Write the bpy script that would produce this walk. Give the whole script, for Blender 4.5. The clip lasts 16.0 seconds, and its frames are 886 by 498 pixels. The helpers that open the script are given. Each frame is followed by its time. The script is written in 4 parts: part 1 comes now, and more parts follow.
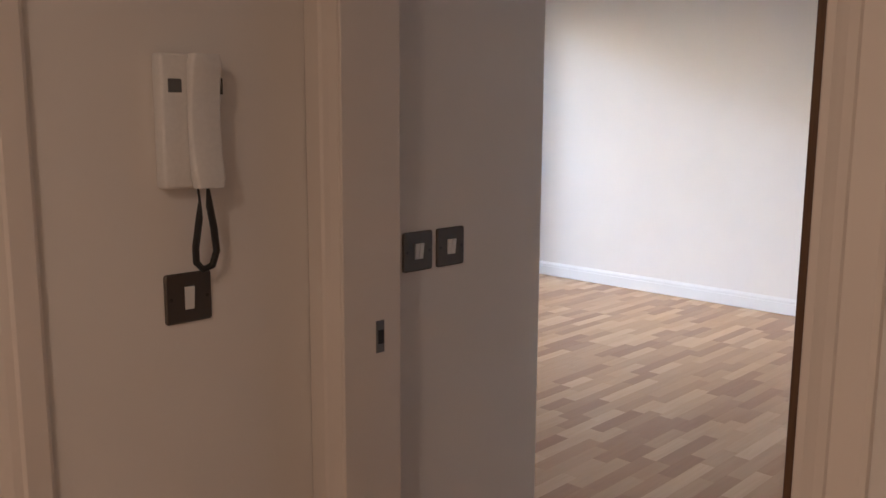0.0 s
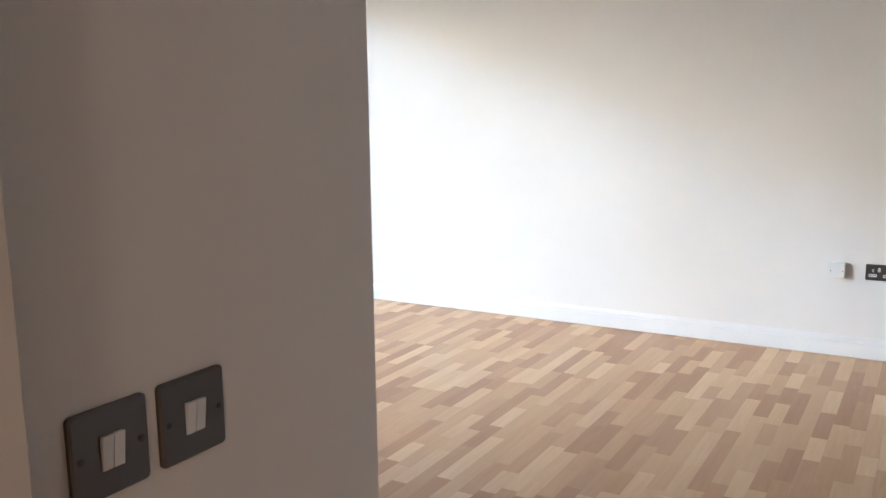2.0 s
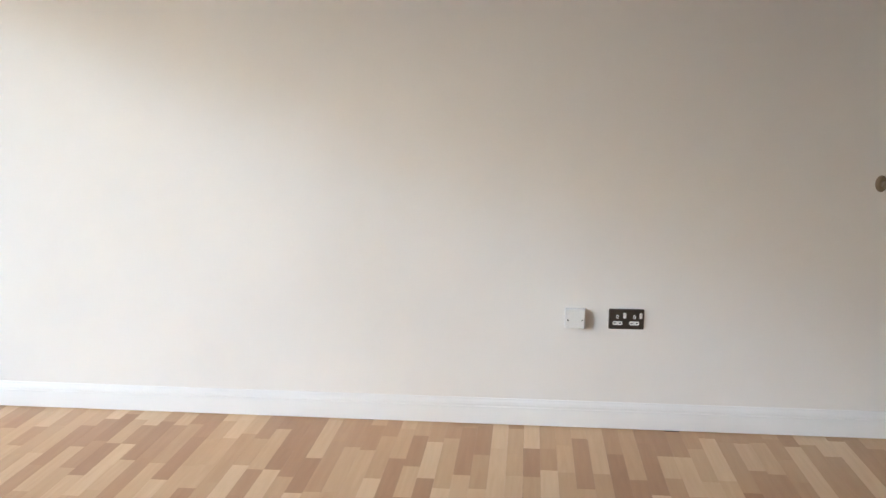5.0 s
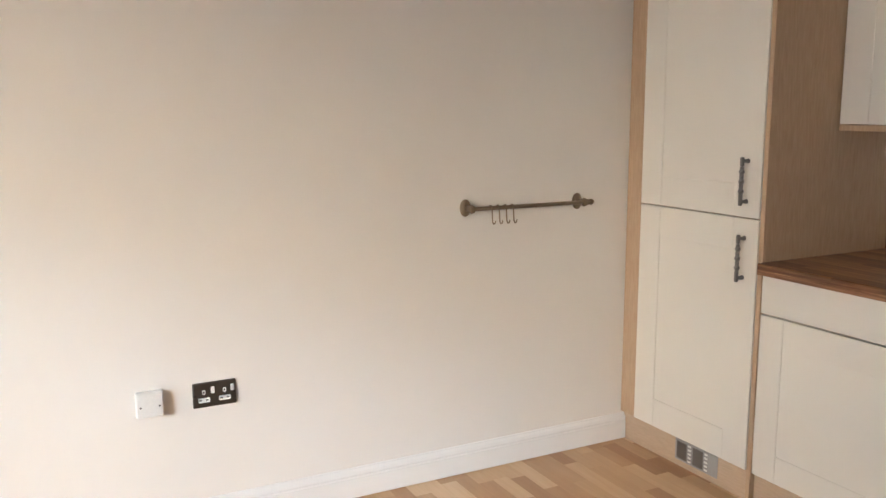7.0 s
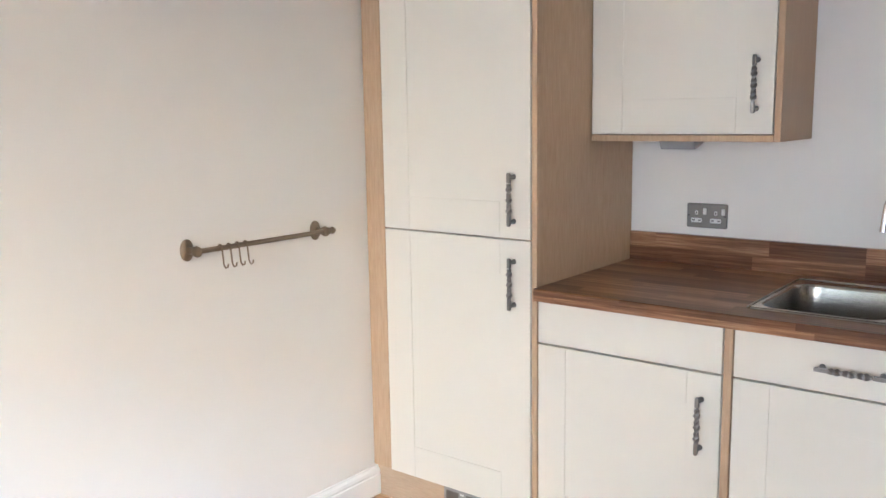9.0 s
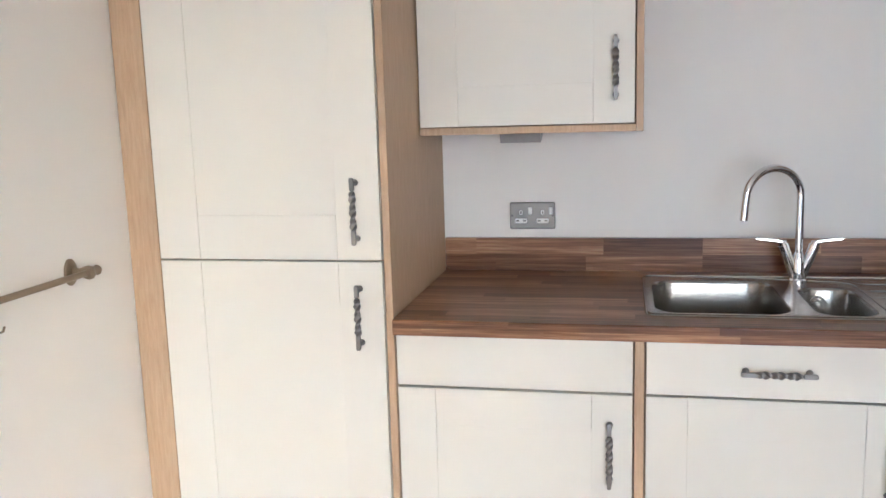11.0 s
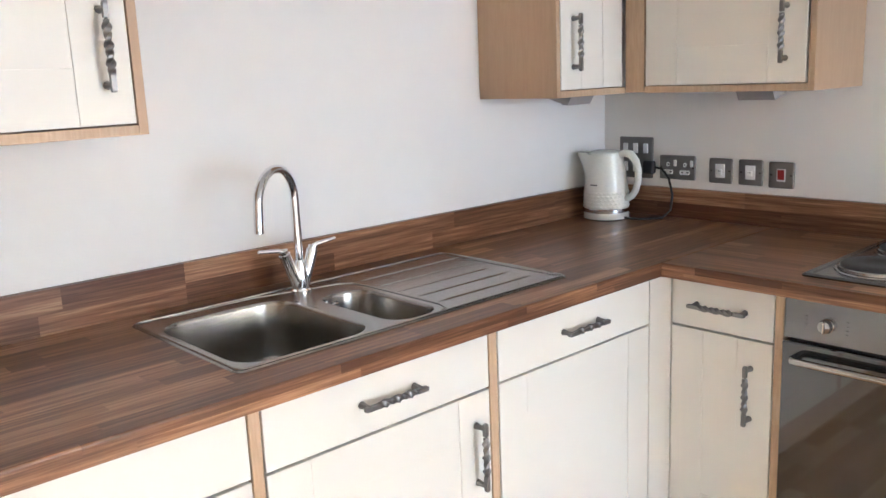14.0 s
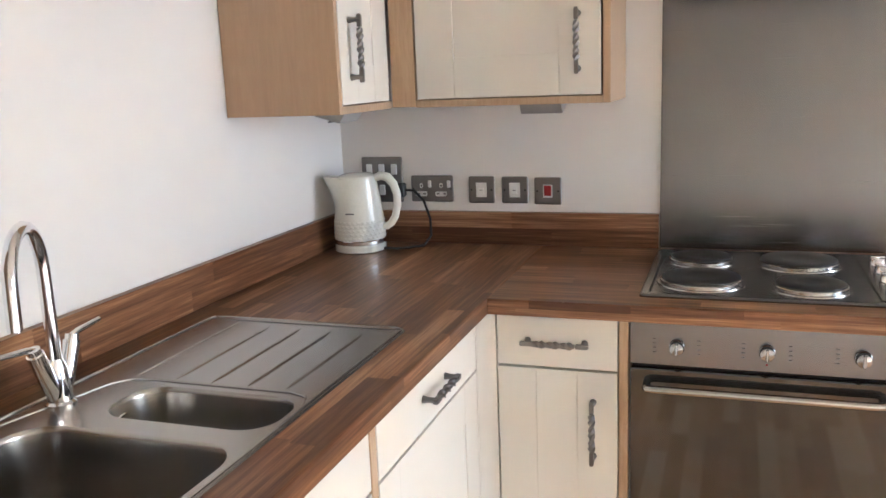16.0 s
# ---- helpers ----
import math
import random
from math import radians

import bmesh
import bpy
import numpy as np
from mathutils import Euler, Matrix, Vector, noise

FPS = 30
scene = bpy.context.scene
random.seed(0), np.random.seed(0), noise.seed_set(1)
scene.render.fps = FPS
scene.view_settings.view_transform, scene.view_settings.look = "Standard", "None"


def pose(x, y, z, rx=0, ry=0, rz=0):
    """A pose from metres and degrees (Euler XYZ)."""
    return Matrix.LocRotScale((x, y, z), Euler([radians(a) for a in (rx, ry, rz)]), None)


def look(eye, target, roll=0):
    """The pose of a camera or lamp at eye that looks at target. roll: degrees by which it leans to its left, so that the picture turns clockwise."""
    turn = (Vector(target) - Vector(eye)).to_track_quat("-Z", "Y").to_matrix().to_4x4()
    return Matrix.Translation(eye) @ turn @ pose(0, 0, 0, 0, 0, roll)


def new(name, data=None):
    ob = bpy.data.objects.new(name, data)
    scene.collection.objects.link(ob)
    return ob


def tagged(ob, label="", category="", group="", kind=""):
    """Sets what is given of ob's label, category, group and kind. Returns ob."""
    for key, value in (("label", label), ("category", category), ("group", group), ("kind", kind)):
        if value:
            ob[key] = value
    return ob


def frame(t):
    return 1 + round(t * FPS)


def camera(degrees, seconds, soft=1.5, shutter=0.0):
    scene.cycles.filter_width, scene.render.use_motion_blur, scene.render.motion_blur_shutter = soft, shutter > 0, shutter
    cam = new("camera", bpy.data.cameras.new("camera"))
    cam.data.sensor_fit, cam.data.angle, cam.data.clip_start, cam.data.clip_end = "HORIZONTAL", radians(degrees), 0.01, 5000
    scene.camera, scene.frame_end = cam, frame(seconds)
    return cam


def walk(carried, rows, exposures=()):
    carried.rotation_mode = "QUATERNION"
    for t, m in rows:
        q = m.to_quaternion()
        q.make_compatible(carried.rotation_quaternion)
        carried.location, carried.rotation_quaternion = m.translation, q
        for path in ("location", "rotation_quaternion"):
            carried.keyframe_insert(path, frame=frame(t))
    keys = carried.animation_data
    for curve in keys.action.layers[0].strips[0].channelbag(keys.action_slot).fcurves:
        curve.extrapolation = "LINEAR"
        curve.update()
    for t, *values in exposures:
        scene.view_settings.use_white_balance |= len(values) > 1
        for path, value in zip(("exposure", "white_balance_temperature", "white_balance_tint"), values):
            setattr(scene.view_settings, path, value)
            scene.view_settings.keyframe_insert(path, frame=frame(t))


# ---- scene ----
cam = camera(55.0, 16.0)
PATH = [
    (0, (-1.532, -5.878, 1.387), (-2.909, -4.462, 1.073), 0.3),
    (0.5, (-1.695, -5.693, 1.382), (-3.041, -4.244, 1.082), 0.7),
    (1, (-1.851, -5.46, 1.384), (-3.164, -3.982, 1.084), 1.3),
    (1.5, (-2.045, -5.268, 1.394), (-3.205, -3.669, 1.079), -0.3),
    (2, (-2.2, -5.093, 1.402), (-3.196, -3.39, 1.073), -0.7),
    (2.5, (-2.331, -4.877, 1.405), (-3.240, -3.124, 1.086), 0.8),
    (3, (-2.449, -4.635, 1.424), (-3.232, -2.822, 1.105), 0.5),
    (5.3, (-2.925, -3.441, 1.438), (-2.953, -1.475, 1.071), 0.0),
    (5.5, (-2.959, -3.385, 1.429), (-2.857, -1.421, 1.063), -0.0),
    (6, (-2.929, -3.192, 1.437), (-2.563, -1.262, 1.062), 0.2),
    (6.5, (-2.963, -2.997, 1.426), (-2.305, -1.139, 1.088), 1.1),
    (7, (-3.024, -2.845, 1.446), (-2.118, -1.092, 1.122), -0.2),
    (7.5, (-3.12, -2.709, 1.46), (-2.019, -1.072, 1.13), -1.2),
    (8, (-3.098, -2.541, 1.46), (-1.878, -0.992, 1.123), -1.8),
    (8.5, (-3.005, -2.339, 1.466), (-1.628, -0.923, 1.154), -2.1),
    (8.7, (-2.985, -2.277, 1.465), (-1.534, -0.936, 1.155), -1.7),
    (10.8, (-2.77, -1.405, 1.432), (-0.867, -0.88, 1.11), -0.8),
    (11, (-2.749, -1.331, 1.442), (-0.821, -0.914, 1.116), -1.7),
    (11.5, (-2.715, -1.15, 1.448), (-0.749, -1.07, 1.089), -1.7),
    (12, (-2.603, -1.008, 1.433), (-0.643, -1.169, 1.067), -1.2),
    (12.5, (-2.448, -0.891, 1.449), (-0.528, -1.32, 1.087), -1.1),
    (13, (-2.299, -0.767, 1.454), (-0.5, -1.56, 1.087), -1.4),
    (13.5, (-2.172, -0.641, 1.464), (-0.564, -1.761, 1.066), -1.8),
    (14, (-2.022, -0.633, 1.461), (-0.576, -1.954, 1.058), -2.4),
    (14.5, (-1.837, -0.652, 1.478), (-0.582, -2.164, 1.107), -2.3),
    (15, (-1.619, -0.661, 1.471), (-0.638, -2.364, 1.102), -2.0),
    (15.5, (-1.423, -0.64, 1.475), (-0.65, -2.444, 1.091), -2.1),
    (16, (-1.282, -0.696, 1.463), (-0.637, -2.546, 1.062), -2.3),
]
walk(cam, [(t, look(eye, target, roll)) for t, eye, target, roll in PATH], [(0, 1.48, 5400, 16), (0.5, 1.66, 5150, 10), (2, 1.9, 5150, 8), (3, 1.66, 5150, 8), (5.5, 1.65, 5550, 9), (7, 2.15, 5800, 11), (8.5, 2.65, 5200, 9), (12.5, 3.03, 5150, 8), (14.5, 3.45, 5300, 9), (16, 3.48, 5450, 10)])

# ---- world and light ----
world = bpy.data.worlds.new("world")
scene.world = world
world.use_nodes = True
wn = world.node_tree
sky = wn.nodes.new("ShaderNodeTexSky")
sky.sky_type = 'NISHITA'
sky.sun_disc = False
sky.sun_elevation, sky.sun_rotation = radians(17.2), radians(236)
sky.air_density, sky.dust_density, sky.ozone_density = 1.0, 2.0, 1.0
wn.links.new(sky.outputs[0], wn.nodes["Background"].inputs[0])
wn.nodes["Background"].inputs[1].default_value = 0.15

sun_data = bpy.data.lights.new("sun", 'SUN')     # veiled by cloud, low outside the window
sun_data.energy, sun_data.angle, sun_data.color = 0.25, radians(6.5), (0.50, 0.75, 1.0)
sun = new("sun", sun_data)
sun.matrix_world = look((-20 * math.cos(radians(34)), -20 * math.sin(radians(34)), 20 * math.tan(radians(17.2))), (0, 0, 0))
tagged(sun, kind="structure")

# Added area lamp in the unseen window, standing in for the sky's light.
sky_data = bpy.data.lights.new("window_sky_fill", 'AREA')
sky_data.shape, sky_data.size, sky_data.size_y, sky_data.energy, sky_data.color = 'RECTANGLE', 1.9, 1.9, 4.2, (0.93, 0.94, 1.0)
sky_data.spread = radians(115)
skylight = new("window_sky_fill", sky_data)
skylight.matrix_world = look((-6.48, -2.7, 1.2), (0, -3.0, 1.2))
tagged(skylight, kind="structure")

# Warm fill for the dark hall, from an unseen and assumed ceiling lamp.
lamp_data = bpy.data.lights.new("hall_fill_light", 'AREA')
lamp_data.shape, lamp_data.size, lamp_data.energy, lamp_data.color = 'DISK', 0.26, 4.6, (1.0, 0.70, 0.45)
lamp_glow = new("hall_fill_light", lamp_data)
lamp_glow.matrix_world = pose(-1.5, -6.75, 2.30)
tagged(lamp_glow, kind="structure")


# ---- materials ----
class Nodes:
    """A few short calls to write node materials."""

    def __init__(self, name, rough=0.5, metal=0.0, spec=0.5):
        self.m = bpy.data.materials.new(name)
        self.m.use_nodes = True
        self.t = self.m.node_tree
        self.b = self.t.nodes["Principled BSDF"]
        self.put(self.b, "Roughness", rough)
        self.put(self.b, "Metallic", metal)
        self.put(self.b, "Specular IOR Level", spec)
        self.co = self.t.nodes.new("ShaderNodeTexCoord")

    def put(self, node, key, value):
        s = node.inputs[key]
        if isinstance(value, bpy.types.NodeSocket):
            self.t.links.new(value, s)
        else:
            s.default_value = (*value, 1) if isinstance(value, tuple) and len(value) == 3 and s.type == 'RGBA' else value

    def world(self):
        return self.t.nodes.new("ShaderNodeNewGeometry").outputs["Position"]

    def math(self, op, a, b=0.0, c=0.0):
        n = self.t.nodes.new("ShaderNodeMath")
        n.operation = op
        for i, v in enumerate((a, b, c)):
            self.put(n, i, v)
        return n.outputs[0]

    def scale(self, vec, s):
        n = self.t.nodes.new("ShaderNodeMapping")
        self.put(n, 0, vec)
        n.inputs["Scale"].default_value = s
        return n.outputs[0]

    def noise(self, vec, scale, detail=4.0, rough=0.55, distort=0.0):
        n = self.t.nodes.new("ShaderNodeTexNoise")
        self.put(n, "Vector", vec)
        self.put(n, "Scale", scale)
        self.put(n, "Detail", detail)
        self.put(n, "Roughness", rough)
        self.put(n, "Distortion", distort)
        return n.outputs[0]

    def ramp(self, fac, stops):
        n = self.t.nodes.new("ShaderNodeValToRGB")
        self.put(n, 0, fac)
        e = n.color_ramp.elements
        while len(e) < len(stops):
            e.new(0.5)
        for el, (p, c) in zip(e, stops):
            el.position, el.color = p, (*c, 1)
        return n.outputs[0]

    def mix(self, fac, a, b, kind='MIX'):
        n = self.t.nodes.new("ShaderNodeMix")
        n.data_type, n.blend_type = 'RGBA', kind
        self.put(n, 0, fac)
        self.put(n, 6, a)
        self.put(n, 7, b)
        return n.outputs[2]

    def bump(self, height, strength, distance=0.002):
        n = self.t.nodes.new("ShaderNodeBump")
        self.put(n, "Height", height)
        self.put(n, "Strength", strength)
        self.put(n, "Distance", distance)
        self.put(self.b, "Normal", n.outputs[0])

    def color(self, c):
        self.put(self.b, "Base Color", c)
        return self.m


def paint(name, rgb, rough, grain=60, bump=0.1, vary=0.05, spec=0.4):
    n = Nodes(name, rough, 0, spec)
    p = n.world()
    a = n.noise(p, 1.3, 3)
    b = n.noise(p, grain, 3)
    dark = tuple(c * (1 - vary * 1.6) for c in rgb)
    lite = tuple(min(1, c * (1 + vary * 0.4)) for c in rgb)
    n.bump(b, bump, 0.001)
    n.put(n.b, "Roughness", n.math('MULTIPLY_ADD', b, 0.16, rough - 0.08))
    return n.color(n.ramp(a, [(0.3, dark), (0.7, lite)]))


def metal(name, rgb, rough, stretch=(1, 1, 1), streak=0.0, scale=40, vary=0.12):
    n = Nodes(name, rough, 1.0)
    v = n.scale(n.co.outputs["Object"], stretch)
    b = n.noise(v, scale, 5, 0.6)
    n.put(n.b, "Roughness", n.math('MULTIPLY_ADD', b, vary + streak, rough - vary / 2 - streak / 2))
    if streak:
        n.bump(b, 0.08, 0.0006)
    return n.color(n.ramp(b, [(0.25, tuple(c * 0.96 for c in rgb)), (0.75, rgb)]))


def plastic(name, rgb, rough=0.35):
    n = Nodes(name, rough, 0, 0.5)
    b = n.noise(n.co.outputs["Object"], 120, 2)
    n.bump(b, 0.03, 0.0005)
    return n.color(n.ramp(b, [(0.3, tuple(c * 0.95 for c in rgb)), (0.7, rgb)]))


def timber(name, dark, light, stretch, rough=0.45, scale=9):
    """Foil-wrapped board with long grain."""
    n = Nodes(name, rough, 0, 0.4)
    v = n.scale(n.world(), stretch)
    g = n.noise(v, scale, 6, 0.65, 0.4)
    f = n.noise(v, scale * 9, 3, 0.6)
    n.bump(f, 0.06, 0.0006)
    return n.color(n.ramp(n.math('MULTIPLY_ADD', f, 0.25, n.math('MULTIPLY', g, 0.8)), [(0.3, dark), (0.72, light)]))


def staves(name, along, stops, rough):
    """Block laminate: each stave has a tone of its own, grain lengthwise along x (0) or y (1)."""
    n = Nodes(name, rough, 0, 0.28)
    info = n.t.nodes.new("ShaderNodeObjectInfo")
    r = info.outputs["Random"]
    off = n.t.nodes.new("ShaderNodeCombineXYZ")
    for k, m in enumerate((31.0, 57.0, 13.0)):
        n.put(off, k, n.math('MULTIPLY', r, m))
    add = n.t.nodes.new("ShaderNodeVectorMath")
    n.put(add, 0, n.scale(n.world(), (3.2, 105, 105) if along == 0 else (105, 3.2, 105)))
    n.put(add, 1, off.outputs[0])
    g = n.noise(add.outputs[0], 0.9, 4, 0.6, 0.15)
    f = n.noise(add.outputs[0], 3.0, 2, 0.6)
    tone = n.math('ADD', n.math('MULTIPLY_ADD', r, 0.55, -0.72), n.math('MULTIPLY_ADD', f, 0.55, n.math('MULTIPLY', g, 1.35)))
    return n.color(n.ramp(tone, stops))


def parquet(name):
    n = Nodes(name, 0.36, 0, 0.45)
    info = n.t.nodes.new("ShaderNodeObjectInfo")
    geo = n.t.nodes.new("ShaderNodeNewGeometry")
    r = n.math('FRACT', n.math('ADD', n.math('MULTIPLY', info.outputs["Random"], 7.31), geo.outputs["Random Per Island"]))
    off = n.t.nodes.new("ShaderNodeCombineXYZ")
    n.put(off, 0, n.math('MULTIPLY', r, 50.0))
    add = n.t.nodes.new("ShaderNodeVectorMath")
    n.put(add, 0, n.scale(geo.outputs["Position"], (30, 2.2, 30)))
    n.put(add, 1, off.outputs[0])
    g = n.noise(add.outputs[0], 1.4, 6, 0.6, 0.5)
    tone = n.math('ADD', n.math('MULTIPLY', r, 0.72), n.math('MULTIPLY', g, 0.34))
    wear = n.noise(geo.outputs["Position"], 2.1, 4)
    n.put(n.b, "Roughness", n.math('MULTIPLY_ADD', wear, 0.2, 0.27))
    n.bump(g, 0.05, 0.0005)
    return n.color(n.ramp(tone, [(0.1, (0.36, 0.195, 0.096)), (0.42, (0.48, 0.287, 0.15)), (0.68, (0.58, 0.38, 0.208)), (0.95, (0.72, 0.53, 0.33))]))


M_WALL = paint("wall_paint", (0.80, 0.765, 0.715), 0.75, 220, 0.12, 0.025, 0.25)
M_CEIL = paint("ceiling_paint", (0.83, 0.82, 0.79), 0.85, 200, 0.1, 0.02, 0.2)
M_GLOSSW = paint("white_gloss_paint", (0.82, 0.81, 0.79), 0.32, 30, 0.05, 0.03, 0.5)
M_TRIMC = paint("cream_gloss_paint", (0.78, 0.72, 0.65), 0.35, 30, 0.05, 0.04, 0.5)
M_CREAM = paint("cream_door_foil", (0.755, 0.715, 0.63), 0.42, 90, 0.06, 0.02, 0.4)
M_BEECH = timber("beech_foil", (0.42, 0.28, 0.165), (0.56, 0.40, 0.255), (14, 14, 1.2))
M_BEECH_SIDE = timber("beech_foil_side", (0.43, 0.29, 0.175), (0.49, 0.338, 0.208), (10, 10, 0.9))
M_PLINTH = timber("beech_plinth", (0.44, 0.32, 0.21), (0.56, 0.42, 0.29), (2, 2, 20))
WALNUT = [(0.15, (0.095, 0.040, 0.019)), (0.42, (0.165, 0.076, 0.036)), (0.64, (0.26, 0.128, 0.062)), (0.9, (0.43, 0.24, 0.122))]
M_TOP_Y = staves("walnut_block_along_y", 1, WALNUT, 0.31)
M_TOP_X = staves("walnut_block_along_x", 0, WALNUT, 0.31)
M_FLOOR = parquet("beech_parquet")
M_UNDER = paint("floor_underlay", (0.05, 0.035, 0.025), 0.9)
M_STEEL = metal("brushed_steel", (0.20, 0.196, 0.192), 0.27, (0.5, 60, 60), 0.0, 6, 0.02)
M_SINK = metal("satin_steel", (0.37, 0.352, 0.33), 0.25, (4, 1, 4), 0.0, 5, 0.06)
M_CHROME = metal("chrome", (0.82, 0.82, 0.83), 0.08)
M_RING = metal("polished_steel_ring", (0.40, 0.39, 0.375), 0.2)
M_PEWTER = metal("pewter", (0.24, 0.225, 0.21), 0.38, scale=90)
M_BRONZE = metal("antique_bronze", (0.30, 0.235, 0.165), 0.42, scale=80)
M_PLATE = metal("brushed_plate", (0.24, 0.225, 0.21), 0.45, (1, 50, 50), 0.05, 8)
M_DARKPLATE = metal("dark_nickel_plate", (0.15, 0.135, 0.12), 0.45, (1, 50, 50), 0.04, 8)
M_GASKET = plastic("black_gasket", (0.025, 0.024, 0.023), 0.5)
M_WHITE = plastic("white_plastic", (0.78, 0.77, 0.74), 0.35)
M_KETTLE = plastic("cream_enamel", (0.78, 0.77, 0.69), 0.16)
M_RED = plastic("red_rocker", (0.27, 0.012, 0.015), 0.3)
M_LACQUER = plastic("silver_lacquer", (0.34, 0.33, 0.32), 0.3)
M_SCREW = metal("dark_screw", (0.09, 0.085, 0.08), 0.4)
M_BLACK = plastic("black_rubber", (0.02, 0.02, 0.02), 0.45)
M_GREYTXT = plastic("grey_print", (0.12, 0.12, 0.12), 0.5)
M_CAST = plastic("cast_iron_plate", (0.035, 0.033, 0.032), 0.42)
M_BAREWOOD = timber("door_edge_timber", (0.10, 0.055, 0.03), (0.17, 0.095, 0.052), (20, 20, 1))
M_SKYLINE = paint("skyline_blocks", (0.24, 0.16, 0.11), 0.9)
M_GROUND = paint("asphalt", (0.06, 0.058, 0.055), 0.9)


def oven_glass():
    n = Nodes("oven_glass", 0.05, 0, 0.8)
    n.put(n.b, "Coat Weight", 0.75)
    n.put(n.b, "Coat Roughness", 0.03)
    n.put(n.b, "Coat IOR", 1.55)
    return n.color((0.022, 0.019, 0.017))


def clear_glass():
    n = Nodes("window_glass", 0.0, 0, 0.5)
    n.put(n.b, "Transmission Weight", 1.0)
    n.put(n.b, "IOR", 1.45)
    return n.color((0.97, 0.99, 0.98))


M_OVENGLASS = oven_glass()
M_GLASS = clear_glass()


# ---- mesh helpers ----
def box(bm, x0, x1, y0, y1, z0, z1, bevel=0.0, seg=1):
    v = [bm.verts.new((x, y, z)) for x in (x0, x1) for y in (y0, y1) for z in (z0, z1)]
    fs = [bm.faces.new([v[i] for i in q]) for q in ((0, 1, 3, 2), (4, 6, 7, 5), (0, 4, 5, 1), (2, 3, 7, 6), (0, 2, 6, 4), (1, 5, 7, 3))]
    if bevel:
        es = list({e for f in fs for e in f.edges})
        bmesh.ops.bevel(bm, geom=es, offset=bevel, segments=seg, affect='EDGES', profile=0.5)
    return bm


def boxm(*a, **k):
    return box(bmesh.new(), *a, **k)


def loft(bm, rings, close=True, caps=True):
    """Skin a list of equally long point rings."""
    vs = [[bm.verts.new(p) for p in r] for r in rings]
    n = len(vs[0])
    for a, b in zip(vs, vs[1:]):
        for i in range(n if close else n - 1):
            bm.faces.new((a[i], a[(i + 1) % n], b[(i + 1) % n], b[i]))
    if caps:
        bm.faces.new(vs[0][::-1])
        bm.faces.new(vs[-1])
    bmesh.ops.recalc_face_normals(bm, faces=bm.faces)
    return bm


def lathe(bm, profile, n=32, c=(0, 0), caps=True):
    """Turn (radius, z) pairs about the z axis."""
    return loft(bm, [[(c[0] + r * math.cos(2 * math.pi * i / n), c[1] + r * math.sin(2 * math.pi * i / n), z) for i in range(n)] for r, z in profile], caps=caps)


def tube(bm, pts, radius, n=10):
    """A round tube along a line of points; radius: one number or one a point."""
    pts = [Vector(p) for p in pts]
    rs = radius if isinstance(radius, (list, tuple)) else [radius] * len(pts)
    rings, side = [], None
    for i, p in enumerate(pts):
        d = (pts[min(i + 1, len(pts) - 1)] - pts[max(i - 1, 0)]).normalized()
        if side is None:
            side = d.orthogonal().normalized()
        side = (side - d * side.dot(d)).normalized()
        up = d.cross(side)
        rings.append([p + rs[i] * (side * math.cos(2 * math.pi * k / n) + up * math.sin(2 * math.pi * k / n)) for k in range(n)])
    return loft(bm, rings)


def rounded(x0, x1, y0, y1, r, z, n=6):
    """A ring of points round a rectangle with rounded corners."""
    out = []
    for cx, cy, a0 in ((x1 - r, y1 - r, 0), (x0 + r, y1 - r, 90), (x0 + r, y0 + r, 180), (x1 - r, y0 + r, 270)):
        for i in range(n + 1):
            a = radians(a0 + 90 * i / n)
            out.append((cx + r * math.cos(a), cy + r * math.sin(a), z))
    return out


def mesh_of(name, bm, material, smooth=False):
    me = bpy.data.meshes.new(name)
    bm.normal_update()
    bm.to_mesh(me)
    bm.free()
    me.materials.append(material)
    if smooth:
        me.polygons.foreach_set("use_smooth", [True] * len(me.polygons))
        me.set_sharp_from_angle(angle=radians(35))
    return me


def part(name, bm, material, parent, label="", smooth=False):
    ob = new(name, mesh_of(name, bm, material, smooth))
    ob.parent = parent
    return tagged(ob, label)


def solid(name, bm, material, label, category, kind="", group="", smooth=False, at=None):
    ob = new(name, mesh_of(name, bm, material, smooth))
    if at is not None:
        ob.matrix_world = at
    return tagged(ob, label, category, group, kind)


def thing(name, at, label, category, group="", kind=""):
    ob = new(name)
    ob.empty_display_size = 0.05
    ob.matrix_world = at
    return tagged(ob, label, category, group, kind)


def structure(name, bm, material, label, category):
    return solid(name, bm, material, label, category, "structure")


# ---- plan ----
XW, XE = -6.45, 0.0            # window wall and sink wall
YA, YC, YS = 0.0, -3.36, -4.162  # socket wall, hob wall, wall beside the passage
XP, XQ = -2.855, -1.86         # the passage's two sides
YD0, YD1 = -4.88, -4.745       # the doorway's wall
XJ0, XJ1 = -2.757, -1.907      # the doorway's linings
H = 2.4
T = 0.12

b = bmesh.new()
box(b, XW - 0.3, 0.3, -7.6, 0.3, -0.12, -0.012)
structure("floor", b, M_UNDER, "timber-effect laminate floor of short strips running toward the wall", "floor")

structure("wall_north", boxm(XW - T, XE + T, YA, YA + T, 0, H), M_WALL, "plain magnolia painted plaster wall with sockets and a hook rail", "wall")
structure("wall_east", boxm(XE, XE + T, YC - T, YA, 0, H), M_WALL, "plain painted plaster wall behind the sink", "wall")
structure("wall_south", boxm(XQ, XE, YC - T, YC, 0, H), M_WALL, "plain painted plaster wall behind the hob", "wall")
structure("wall_passage_east", boxm(XQ, XQ + T, YD0 + 0.002, YC - T, 0, H), M_WALL, "painted plaster wall of the short passage", "wall")
